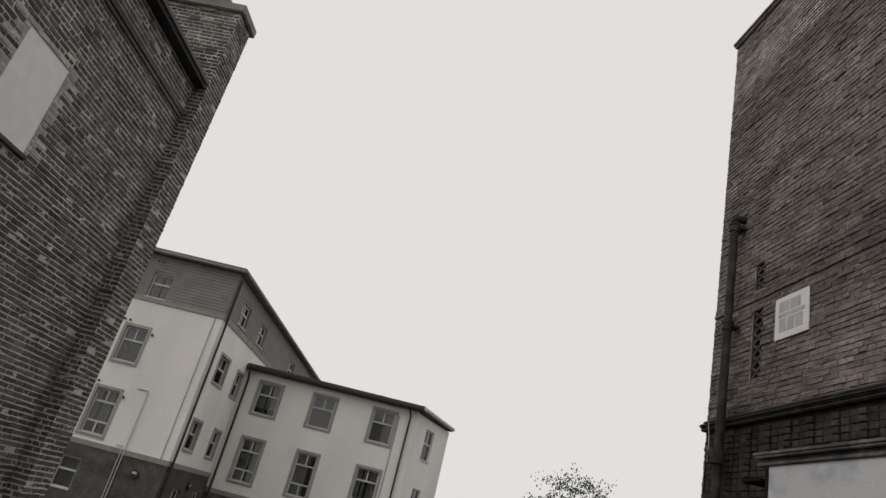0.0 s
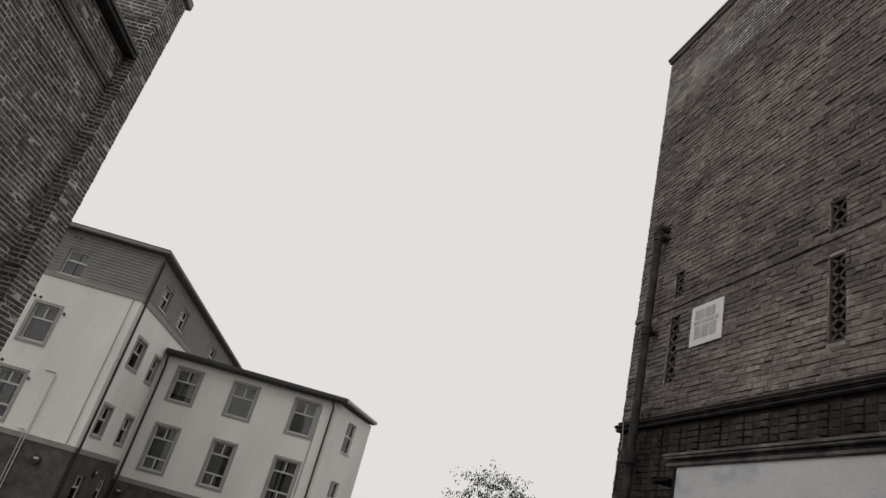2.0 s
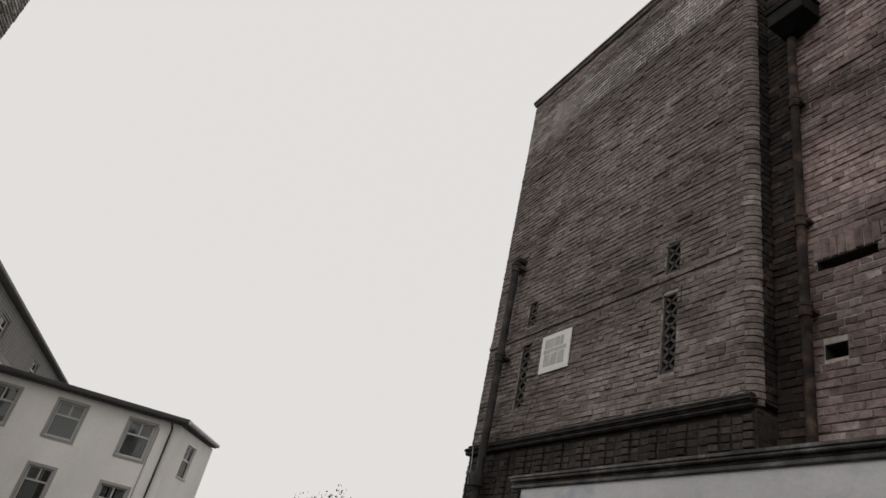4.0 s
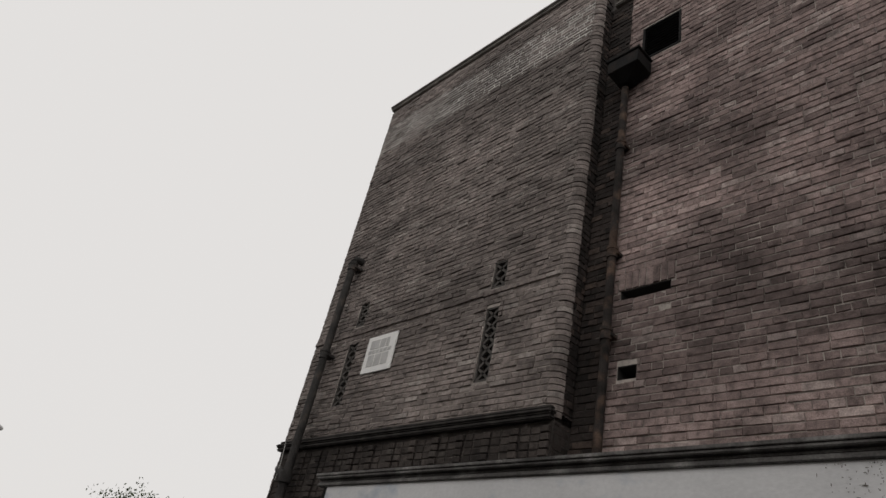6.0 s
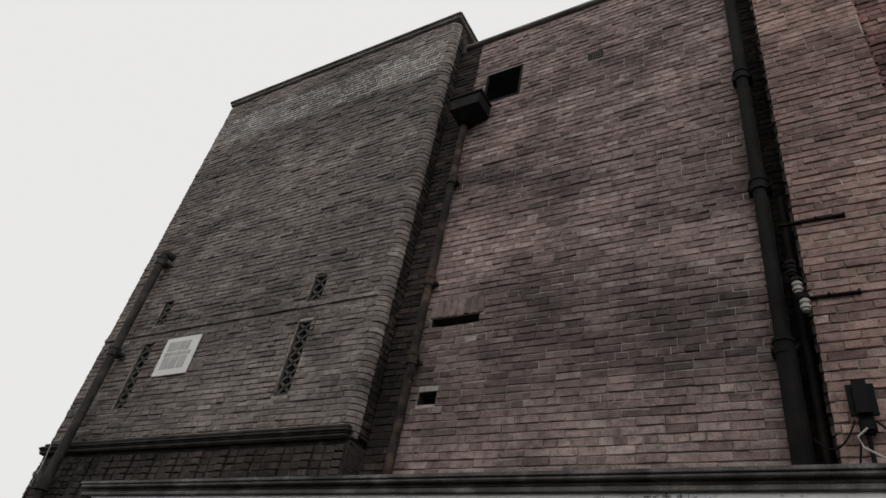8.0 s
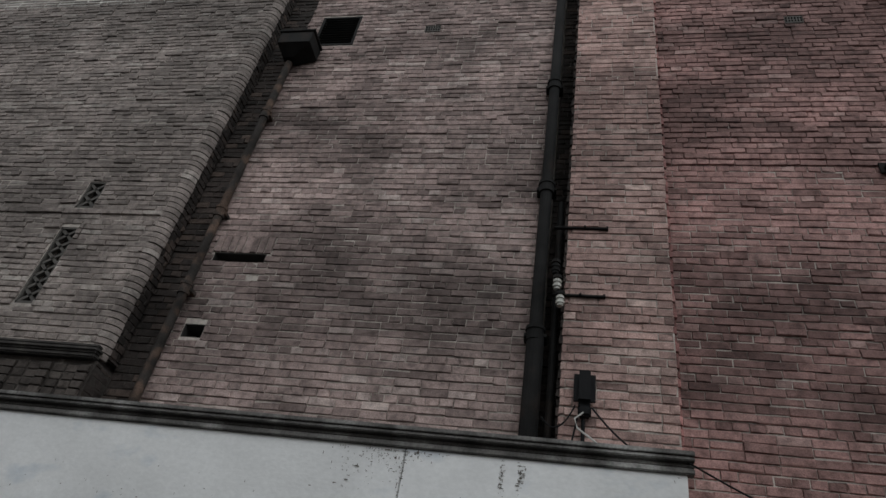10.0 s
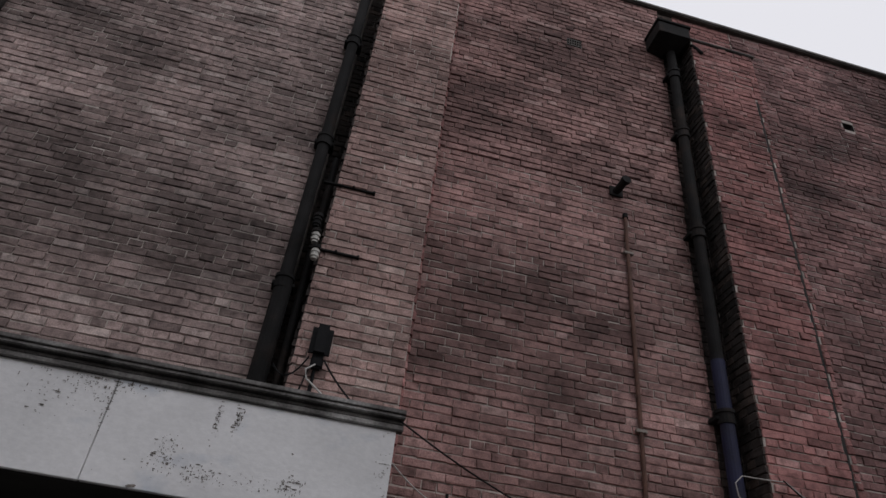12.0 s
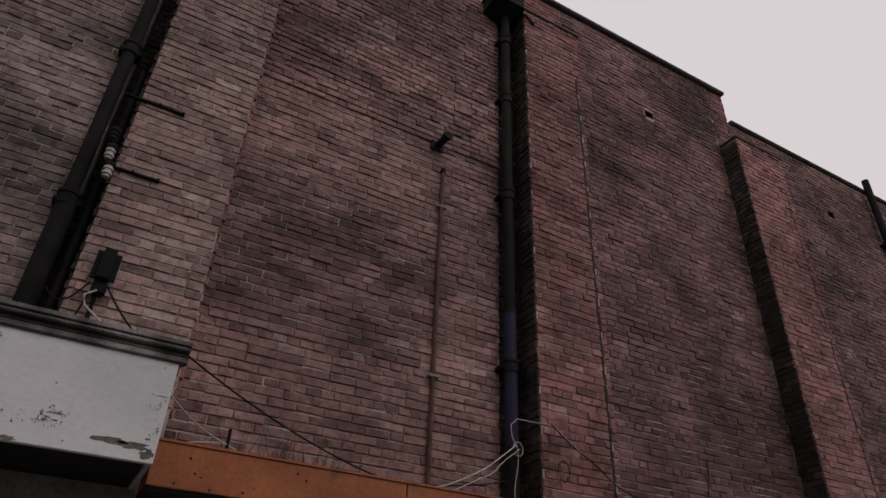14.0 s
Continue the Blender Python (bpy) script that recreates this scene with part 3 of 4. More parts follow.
for o in (AIR_1, AIR_2):
    ab = thing("air_brick", (7.0, (o[0] + o[1]) / 2, o[2]), "pierced clay air brick set in the wall", "vent", group="air bricks")
    y0, y1 = o[1] + 0.005, o[0] - 0.005
    n = 6
    w = (y1 - y0) / n
    holes = [(-(y0 + (i + 0.8) * w), -(y0 + (i + 0.2) * w), o[2] + 0.022 + r * 0.05, o[2] + 0.06 + r * 0.05) for i in range(n) for r in range(2)]
    part("grid", slab(basis((6.998, 0, 0), (-1, 0, 0)), -y1, -y0, o[2] + 0.005, o[3] - 0.005, -0.05, 0.0, holes), M_COPING, ab)
    # near-black sheet for the shade behind the pierced grid
    part("backing", B(7.06, 7.08, y0, y1, o[2], o[3]), M_SHADE_AND_SPOT, ab)

# the tower's lattice vents
for o in VENTS:
    tall = o[3] - o[2] > 0.6
    vt = thing("lattice_vent", (6.72, (o[0] + o[1]) / 2, o[2]), "tall narrow opening with a crossed clay lattice" if tall else "short narrow opening with a crossed clay lattice", "vent", group="lattice vents")
    y0, y1, z0, z1 = o[1], o[0], o[2], o[3]
    # near-black sheet for the shade behind the lattice
    part("backing", B(6.86, 6.88, y0, y1, z0, z1), M_SHADE_AND_SPOT, vt)
    bm = bmesh.new()
    for a in ((y0, y0 + 0.018, z0, z1), (y1 - 0.018, y1, z0, z1), (y0, y1, z0, z0 + 0.03), (y0, y1, z1 - 0.02, z1)):
        box(bm, 6.735, 6.79, *a)
    part("frame", bm, M_COPING, vt)
    n = round((z1 - z0) / 0.155)
    h = (z1 - z0 - 0.05) / n
    for i in range(n):
        zb = z0 + 0.03 + i * h
        bm = bmesh.new()
        for s in (1, -1):
            a, b = (y0 + 0.016, zb) if s > 0 else (y1 - 0.016, zb), (y1 - 0.016, zb + h) if s > 0 else (y0 + 0.016, zb + h)
            ln, an = math.hypot(b[0] - a[0], b[1] - a[1]), math.atan2(b[1] - a[1], b[0] - a[0])
            b2 = B(-0.02, 0.02, -ln / 2, ln / 2, -0.015, 0.015)
            bmesh.ops.transform(b2, matrix=pose(6.765, (a[0] + b[0]) / 2, (a[1] + b[1]) / 2, math.degrees(an), 0, 0), verts=b2.verts)
            tmp = bpy.data.meshes.new("t")
            b2.to_mesh(tmp)
            b2.free()
            bm.from_mesh(tmp)
        part("cross", bm, M_COPING, vt)

# sign with block shapes in grey
sg = thing("sign_board", (6.71, 4.213, 4.736), "square white sign board with grey block shapes, screwed to brick", "sign")
part("board", B(6.695, 6.712, 3.903, 4.523, 4.736, 5.276, bevel=0.003), M_SIGN, sg)
for row, z0, z1, spans in (("upper", 4.955, 5.085, ((4.09, 3.90), (3.885, 3.77), (3.755, 3.69))), ("middle", 4.885, 4.935, ((4.10, 4.03), (4.02, 3.95), (3.94, 3.87), (3.86, 3.79), (3.78, 3.70), (3.69, 3.62))), ("lower", 4.70, 4.865, ((4.08, 3.95), (3.93, 3.80), (3.78, 3.65)))):
    for y1, y0 in spans:
        part("bar", B(6.692, 6.696, y0 + 0.353, y1 + 0.353, z0 + 0.126, z1 + 0.126), M_SIGN_GREY, sg)

# ---- downpipes ----
def downpipe(y, x, z0, z1, r, joints, label, elbow=False, material=M_IRON):
    p = thing("drainpipe", (x, y, z0), label, "drainpipe", group="drainpipes")
    stops = [z0, *sorted(joints), z1]
    for s0, s1 in zip(stops, stops[1:]):
        part("pipe", rod(bmesh.new(), (x, y, s0), (x, y, s1), r, 16), material, p, smooth=False)
    for j in joints:
        bm = bmesh.new()
        rod(bm, (x, y, j - 0.055), (x, y, j + 0.055), r * 1.28, 16)
        rod(bm, (x, y, j + 0.04), (x, y, j + 0.07), r * 1.45, 16)
        part("collar", bm, material, p)
        part("clip", B(x - 0.01, x + 0.13, y - r * 1.65, y + r * 1.65, j - 0.02, j + 0.02, bevel=0.005), material, p)
    return p


def hopper(p, x0, x1, y0, y1, z0, z1, yc, r, lip=0.02):
    """A square rainwater head: an open box with a rim, over a funnel that narrows to the pipe."""
    zb = z0 + 0.3 * (z1 - z0)
    part("hopper", B(x0, x1, y0, y1, zb, z1, bevel=0.006), M_IRON, p, "square iron rainwater hopper")
    bm = box(bmesh.new(), x0 + 0.01, x1, y0 + 0.01, y1 - 0.01, z0, zb - 0.002)
    for v in bm.verts:
        if v.co.z < (z0 + zb) / 2:
            v.co.x = x1 - 0.14 if v.co.x < (x0 + x1) / 2 else x1 - 0.01
            v.co.y = yc - r if v.co.y < (y0 + y1) / 2 else yc + r
    part("funnel", bm, M_IRON, p)
    part("hopper_rim", B(x0 - lip, x1, y0 - lip, y1 + lip, z1 + 0.001, z1 + 0.035, bevel=0.006), M_IRON, p)


pa = downpipe(5.38, 6.575, 2.2, 6.70, 0.056, [5.12, 6.62], "dark iron soil pipe fixed up the tower's brick edge", material=M_IRON_GREY)
part("top_bend", tube([(6.575, 5.38, 6.67), (6.575, 5.38, 6.73), (6.60, 5.38, 6.78), (6.70, 5.38, 6.80), (6.9, 5.38, 6.80)], 0.06, 12), M_IRON_GREY, pa)
part("branch", tube([(6.575, 5.38, 3.25), (6.56, 5.43, 3.38), (6.56, 5.55, 3.46), (6.60, 5.67, 3.50), (6.72, 5.71, 3.50)], 0.055, 10), M_IRON_GREY, pa)
part("socket", rod(bmesh.new(), (6.575, 5.38, 3.30), (6.575, 5.38, 3.44), 0.085, 16), M_IRON_GREY, pa)
part("wire", tube(sag((6.62, 5.33, 3.95), (6.63, 4.55, 4.02), 0.05, wob=0.03) + sag((6.63, 4.55, 4.02), (6.70, 4.47, 4.74), 0.0, 6), 0.0035), M_IRON_GREY, pa)
part("wire", tube(sag((6.51, 5.54, 3.85), (6.52, 5.53, 3.3), 0.0, 10, 0.05), 0.006), M_CABLE_W, pa)
p1 = downpipe(0.80, 6.915, 3.0, 8.10, 0.044, [7.13, 5.63, 4.68], "rusty iron drainpipe with hopper beside the tower", material=M_IRON_RUST)
hopper(p1, 6.69, 6.985, 0.49, 0.92, 8.13, 8.42, 0.80, 0.07)
p2 = downpipe(-2.50, 6.895, 3.0, 9.97, 0.056, [7.53, 6.01, 4.39], "black iron drainpipe running full height up the wall")
part("pipe", rod(bmesh.new(), (6.90, -2.505, 3.0), (6.90, -2.505, 4.36), 0.072, 16), M_IRON, p2)
part("pipe", rod(bmesh.new(), (6.97, -2.645, 3.0), (6.97, -2.645, 5.9), 0.03, 10), M_IRON, p2)
p3 = downpipe(-6.395, 6.875, 2.4, 8.96, 0.058, [8.5, 7.45, 6.0, 4.0], "thick black iron drainpipe with hopper against a brick pier")
part("pipe", rod(bmesh.new(), (6.872, -6.395, 3.25), (6.872, -6.395, 4.55), 0.062, 16), M_IRON_BLUE, p3, "blue-painted length")
hopper(p3, 6.64, 6.985, -6.55, -6.12, 8.93, 9.22, -6.395, 0.08)
part("spout", tube([(6.70, -6.58, 8.98), (6.70, -6.65, 8.94), (6.68, -6.71, 8.84)], 0.022, 8), M_IRON, p3)
p4 = downpipe(-14.39, 6.90, 3.0, 9.62, 0.06, [8.2, 6.4], "black iron vent pipe rising above the lower roofline")

# ---- small fittings on the pier and the next bay ----
for z, y0, y1 in ((5.51, -3.07, -2.60), (4.79, -3.05, -2.62)):
    br = thing("wall_bracket", (6.88, y0, z), "rusted flat iron bracket fixed to a brick pier", "bracket", group="iron brackets")
    part("bar", B(6.87, 6.905, y0, y1, z - 0.010, z + 0.008, bevel=0.003), M_IRON, br)
    part("end_plate", B(6.862, 6.905, y0, y0 + 0.02, z - 0.016, z + 0.014, bevel=0.003), M_IRON, br)
    part("bolt", rod(bmesh.new(), (6.85, y0 + 0.2, z), (6.88, y0 + 0.2, z), 0.010, 8), M_IRON, br)
for y, z in ((-2.66, 4.86), (-2.69, 4.70), (-2.64, 5.02)):
    ins = thing("insulator", (6.83, y, z - 0.06), "ribbed white ceramic insulator on an iron pin" if z < 5 else "broken dark insulator on an iron pin", "insulator", group="insulators")
    bm = bmesh.new()
    for k, r in enumerate((0.026, 0.036, 0.028, 0.036, 0.024)):
        rod(bm, (6.83, y, z - 0.055 + k * 0.022), (6.83, y, z - 0.033 + k * 0.022), r, 14)
    part("body", bm, M_CERAMIC if z < 5 else M_IRON, ins)
    part("pin", rod(bmesh.new(), (6.83, y, z + 0.05), (6.90, y, z + 0.09), 0.012, 8), M_IRON, ins)
    part("cap", rod(bmesh.new(), (6.83, y, z + 0.05), (6.83, y, z + 0.08), 0.038, 14), M_IRON, ins)
al = thing("alarm_box", (6.86, -2.90, 3.78), "black plastic alarm box on the brick pier with loose wires", "alarm box")
part("case", B(6.80, 6.90, -2.985, -2.825, 3.80, 4.09, bevel=0.038), M_BLACK, al)
part("lower_case", B(6.82, 6.90, -2.955, -2.86, 3.72, 3.805, bevel=0.015), M_BLACK, al)
part("conduit", rod(bmesh.new(), (6.87, -2.90, 3.1), (6.87, -2.90, 3.74), 0.014, 8), M_BLACK, al)
part("wire", tube(sag((6.84, -2.84, 3.80), (6.86, -2.60, 3.70), 0.12), 0.006), M_BLACK, al)
part("wire", tube(sag((6.84, -2.86, 3.72), (6.85, -2.70, 3.30), 0.14), 0.007), M_BLACK, al)
part("wire", tube([Vector((6.82, -2.90, 3.74)), Vector((6.80, -2.84, 3.68)), Vector((6.78, -2.86, 3.60)), Vector((6.74, -2.95, 3.52)), Vector((6.68, -3.05, 3.42)), Vector((6.55, -3.18, 3.24))], 0.007), M_CABLE_W, al)
part("wire", tube(sag((6.82, -2.96, 3.78), (6.25, -3.36, 3.17), 0.05), 0.007), M_BLACK, al)

for ob in [o for o in scene.objects if o.parent is None and o.name.startswith(("wall_bracket", "insulator", "alarm_box"))]:
    ob.matrix_basis = Matrix.Translation((-0.10, 0, -0.065)) @ ob.matrix_basis

stb = thing("stub_pipe", (7.0, -5.53, 6.43), "short dark pipe stub poking out of the wall", "pipe")
part("plate", B(6.965, 6.985, -5.63, -5.48, 6.34, 6.47, bevel=0.004), M_IRON, stb)
part("pipe", rod(bmesh.new(), (7.0, -5.55, 6.40), (6.80, -5.575, 6.42), 0.042, 12), M_IRON, stb)
part("cap", rod(bmesh.new(), (6.81, -5.575, 6.419), (6.77, -5.578, 6.423), 0.052, 12), M_IRON, stb)
cd = thing("conduit", (6.98, -5.645, 2.6), "thin rust-brown steel conduit clipped to the brick", "conduit")
M_RUST = mat("rusty_steel", (0.09, 0.045, 0.032), 0.8, vary=0.35, scale=8)
part("tube", rod(bmesh.new(), (6.975, -5.645, 2.5), (6.975, -5.64, 6.07), 0.019, 10), M_RUST, cd)
part("cap", rod(bmesh.new(), (6.975, -5.64, 6.07), (6.975, -5.64, 6.12), 0.028, 10), M_IRON, cd)
for z in (5.62, 3.78):
    part("clip", B(6.955, 6.995, -5.695, -5.595, z - 0.015, z + 0.015, bevel=0.004), M_STONE, cd)

# ---- the canopy with its white fascia ----
cn = thing("canopy", (6.05, 0, 2.45), "flat canopy with a peeling white fascia board, fixed to the wall", "canopy")
part("fascia_board", B(6.05, 6.085, -3.48, -1.833, 2.455, 3.04, bevel=0.004), M_WHITE, cn, "peeling white painted board")
part("fascia_board", B(6.053, 6.085, -1.828, 3.58, 2.455, 3.04, bevel=0.004), M_WHITE, cn, "peeling white painted board")
for x, z0, z1 in ((6.030, 3.04, 3.075), (6.045, 3.08, 3.105), (6.005, 3.11, 3.135)):
    part("moulding", B(x, 6.10, -3.52, 3.69, z0, z1, bevel=0.006), M_MOULD, cn, "weathered dark moulded edge")
part("deck", B(5.995, 6.99, -3.52, 1.03, 3.137, 3.165, bevel=0.004), M_MOULD, cn)
part("deck", B(5.995, 6.66, 1.034, 3.71, 3.137, 3.165, bevel=0.004), M_MOULD, cn)
part("end_board", B(6.088, 6.98, -3.478, -3.45, 2.46, 3.04), M_WHITE, cn)
part("end_board", B(6.088, 6.66, 3.55, 3.578, 2.46, 3.04), M_IRON, cn)
# soffits coloured near-black for the shade under the canopy
part("soffit", B(6.088, 6.98, -3.44, 0.9, 2.47, 2.49), M_SHADE_AND_SPOT, cn, "soffit, near-black with the shade underneath painted in")
part("soffit", B(6.088, 6.66, 0.904, 3.54, 2.47, 2.49), M_SHADE_AND_SPOT, cn)
part("bracket", B(6.1, 6.68, 3.72, 4.06, 2.92, 2.95, bevel=0.005), M_IRON, cn)
part("edge_strip", B(6.044, 6.05, 3.52, 3.565, 2.46, 3.03), M_IRON, cn)
rng = random.Random(21)
def flake(y, z, w, h, seed):
    """A ragged scab of bare wood on the board."""
    r = random.Random(seed)
    bm = bmesh.new()
    ring = []
    for i in range(18):
        a = math.tau * i / 18
        k = r.uniform(0.55, 1.1)
        ring.append((y + w * k * math.cos(a), z + h * k * math.sin(a)))
    f = [bm.verts.new((6.0485, p, q)) for p, q in ring]
    b = [bm.verts.new((6.0515, p, q)) for p, q in ring]
    bm.faces.new(f)
    for i in range(18):
        bm.faces.new((f[i], f[(i + 1) % 18], b[(i + 1) % 18], b[i]))
    return bm


for i, (y, z, w, h) in enumerate(((-3.24, 2.545, 0.10, 0.020), (-3.36, 2.535, 0.10, 0.024), (-3.44, 2.50, 0.04, 0.03), (-2.77, 2.472, 0.045, 0.014), (-2.10, 2.470, 0.03, 0.012), (-2.898, 2.79, 0.006, 0.006), (-2.764, 2.556, 0.006, 0.006), (-3.02, 2.50, 0.006, 0.006), (-2.02, 2.60, 0.006, 0.006))):
    part("bare_patch", flake(y, z, w, h, i), M_FLAKE, cn, "bare wood where paint has flaked")
bm = bmesh.new()
for i in range(760):
    cl = rng.choice(((-3.43, 2.76, 0.020, 0.12), (-2.432, 2.91, 0.010, 0.07), (-2.545, 2.93, 0.012, 0.035), (-2.21, 2.70, 0.04, 0.05), (-2.23, 2.62, 0.06, 0.03), (-2.42, 2.585, 0.05, 0.025), (-2.93, 2.617, 0.035, 0.035), (-2.70, 2.59, 0.12, 0.025), (-1.832, 2.90, 0.012, 0.10), (-1.90, 3.015, 0.12, 0.02), (-1.62, 3.01, 0.10, 0.025), (-1.75, 2.95, 0.07, 0.04), (-1.55, 2.90, 0.10, 0.08), (-0.4, 2.6, 0.8, 0.08)))
    y, z, s = rng.gauss(cl[0], cl[2]), rng.gauss(cl[1], cl[3]), rng.uniform(0.0012, 0.0045) * (1.9 if rng.random() < 0.06 else 1)
    z = min(max(z, 2.47), 3.02)
    y = max(y, -3.46)
    wide, high = rng.choice(((1.0, 1.0), (2.6, 0.7), (0.7, 2.2)))
    ring = [(y + s * wide * rng.uniform(0.5, 1.3) * math.cos(a), z + s * high * rng.uniform(0.5, 1.3) * math.sin(a)) for a in (0, 1.05, 2.1, 3.14, 4.2, 5.2)]
    bm.faces.new([bm.verts.new((6.0478, *q)) for q in reversed(ring)])
part("flaked_paint", bm, M_FLAKE, cn, kind="stuff")

# the lower orange fascia beyond it
og = thing("shop_fascia", (6.35, -4.5, 2.3), "faded orange sheet-metal fascia with dark rust spots, low on the wall", "fascia")
for y0, y1 in ((-5.155, -3.50), (-6.80, -5.165), (-8.1, -6.81), (-9.4, -8.11)):
    part("panel", B(6.34, 6.36, y0, y1, 2.41, 2.665, bevel=0.003), M_ORANGE, og)
part("top_flashing", B(6.33, 6.69, -9.4, -3.50, 2.666, 2.68), M_ORANGE, og)
# underside coloured near-black for the shade below the fascia
part("soffit", B(6.362, 6.69, -9.4, -3.50, 2.39, 2.41), M_SHADE_AND_SPOT, og)
part("side", B(6.362, 6.69, -3.52, -3.50, 2.412, 2.66), M_ORANGE, og)
bm = bmesh.new()
rng = random.Random(4)
for i in range(26):
    y, z, s = rng.uniform(-6.4, -3.5), rng.uniform(2.4, 2.63), rng.uniform(0.004, 0.011)
    ring = [(y + s * rng.uniform(0.6, 1.2) * math.cos(a), z + s * rng.uniform(0.6, 1.2) * math.sin(a)) for a in (0, 1.05, 2.1, 3.14, 4.2, 5.2)]
    bm.faces.new([bm.verts.new((6.3385, *q)) for q in reversed(ring)])
part("rust_spotting", bm, M_SHADE_AND_SPOT, og, kind="stuff")

# loose cables
cab = thing("cables", (6.85, -6.4, 3.3), "tangle of old white and black cables tied to the drainpipe", "cable")
part("cable", tube(sag((6.78, -6.38, 3.24), (6.40, -5.30, 2.69), 0.09, wob=0.04), 0.0055), M_CABLE_W, cab)
part("cable", tube(sag((6.77, -6.41, 3.21), (6.42, -5.38, 2.69), 0.12, wob=0.06), 0.004), M_CABLE_W, cab)
part("cable", tube([(6.78, -6.38, 3.24), (6.77, -6.33, 3.32), (6.77, -6.32, 3.42), (6.76, -6.38, 3.48), (6.70, -6.52, 3.46), (6.62, -6.66, 3.44)], 0.005), M_CABLE_W, cab)
part("cable", tube(sag((6.62, -6.66, 3.44), (6.66, -7.75, 2.85), 0.03), 0.0055), M_CABLE_W, cab)
part("cable", tube(sag((6.61, -6.66, 3.43), (6.66, -8.1, 2.70), 0.03, wob=0.05), 0.006), M_BLACK, cab)
part("cable", tube(sag((6.78, -6.40, 3.24), (6.79, -6.39, 2.85), 0.0, 10, 0.09), 0.004), M_CABLE_W, cab)
part("cable", tube([(6.77, -6.39 + 0.05 * math.cos(a), 3.22 + 0.06 * math.sin(a)) for a in [k * 0.42 for k in range(14)]], 0.004), M_CABLE_W, cab)
part("loop", tube([(6.68, -6.80 + 0.06 * math.cos(a), 3.08 + 0.09 * math.sin(a)) for a in [k * 0.42 for k in range(14)]], 0.005), M_BLACK, cab)
w1 = thing("slack_wire", (6.1, -3.5, 3.1), "thin black wire hanging from the canopy to the fascia", "cable")
part("wire", tube(sag((6.02, -3.49, 3.10), (6.42, -5.0, 2.69), 0.06), 0.006), M_BLACK, w1)
part("wire", tube(sag((6.42, -5.0, 2.69), (6.82, -6.40, 2.98), 0.05), 0.005), M_BLACK, w1)
w2 = thing("slack_wire", (6.1, -3.5, 2.9), "thin pale wire looping down to a small post", "cable")
part("wire", tube(sag((6.10, -3.49, 2.86), (6.42, -3.92, 2.73), 0.03), 0.005), M_CABLE_W, w2)
part("wire", tube(sag((6.42, -3.92, 2.73), (6.40, -3.66, 2.69), -0.01), 0.005), M_CABLE_W, w2)
part("wire", tube(sag((6.42, -3.92, 2.73), (6.45, -4.1, 2.69), 0.01), 0.005), M_CABLE_W, w2)
part("post", rod(bmesh.new(), (6.42, -3.92, 2.68), (6.42, -3.92, 2.83), 0.011, 8), M_BLACK, w2)
wk = thing("wire_kink", (6.98, -8.95, 3.6), "thin dark wire stapled up the brick", "cable")
part("wire", tube(sag((6.985, -8.95, 3.62), (6.985, -8.75, 2.5), 0.0, 12, 0.06), 0.006), M_BLACK, wk)
bm = bmesh.new()
rng = random.Random(8)
for i in range(46):
    y = rng.gauss(-4.35, 0.20)
    p = Vector((rng.uniform(6.345, 6.5), y, 2.674))
    d = Vector((rng.uniform(-0.3, 0.1), rng.gauss(0, 0.5), 1)).normalized() * rng.uniform(0.08, 0.30)
    s = Vector((0, 0.0035, 0))
    bm.faces.new((bm.verts.new(p - s), bm.verts.new(p + s), bm.verts.new(p + d)))
tagged(part("dry_weeds", bm, M_WEED, None), "dry weeds growing on top of the orange fascia", "weeds", kind="stuff")

# ---- the brown brick building across the yard; its own axes: x out of the wall, y along it, away ----
old = thing("brick_house", (-1.87, 8.46, -0.2), "old brown-brick building with pale joints, chimney stack and blind window", "building", turn=-10)
OZ = 0.2
FACE = -0.22
BOARD = (-4.14, -3.28, 4.65, 5.93)
m_old = basis((FACE, 0, OZ), (1, 0, 0))
wall = part("wall", slab(m_old, -30, -0.60, -0.4, 7.8, -0.42, -0.0055, [BOARD]), M_MORTAR_PALE, old, local=True)
rows = lay(-10, -0.60, 0.8, 7.05, [BOARD], random.Random(41), headers=3, jag=0.0025, gap=1.7) + lay(-10, -0.60, 7.25, 7.75, [], random.Random(42), headers=3, gap=1.7)


def quoin(r):
    k = int(math.floor(r[1] / COURSE))
    reach = 0.24 if k % 2 else 0.10
    return BOARD[0] - reach < r[0] < BOARD[1] + reach and BOARD[2] - 0.02 < r[1] < BOARD[3] + 0.09


brickwork([r for r in rows if not quoin(r)], (FACE, 0, OZ), (1, 0, 0), M_BRICK_OLD, wall, (-5.2, -3.6, 3.2, 7.2))
brickwork([r for r in rows if quoin(r)], (FACE, 0, OZ), (1, 0, 0), M_BRICK_WHITE, wall, (-9, 0, 0, 9))
part("blind_panel", B(FACE - 0.06, FACE - 0.015, BOARD[0], BOARD[1], BOARD[2] + OZ, BOARD[3] + OZ), M_SIGN, old, "plain white panel filling a window opening", local=True)
part("sill", B(FACE - 0.05, FACE + 0.05, BOARD[0] - 0.1, BOARD[1] + 0.02, BOARD[2] - 0.06 + OZ, BOARD[2] + OZ, bevel=0.01), M_COPING, old, local=True)
for z0, z1, o in ((7.055, 7.115, 0.03), (7.12, 7.18, 0.05), (7.185, 7.245, 0.03)):
    part("string_course", B(FACE - 0.2, FACE + o, -30, -0.62, z0 + OZ, z1 + OZ, bevel=0.008), M_BRICK_OLD, old, local=True)
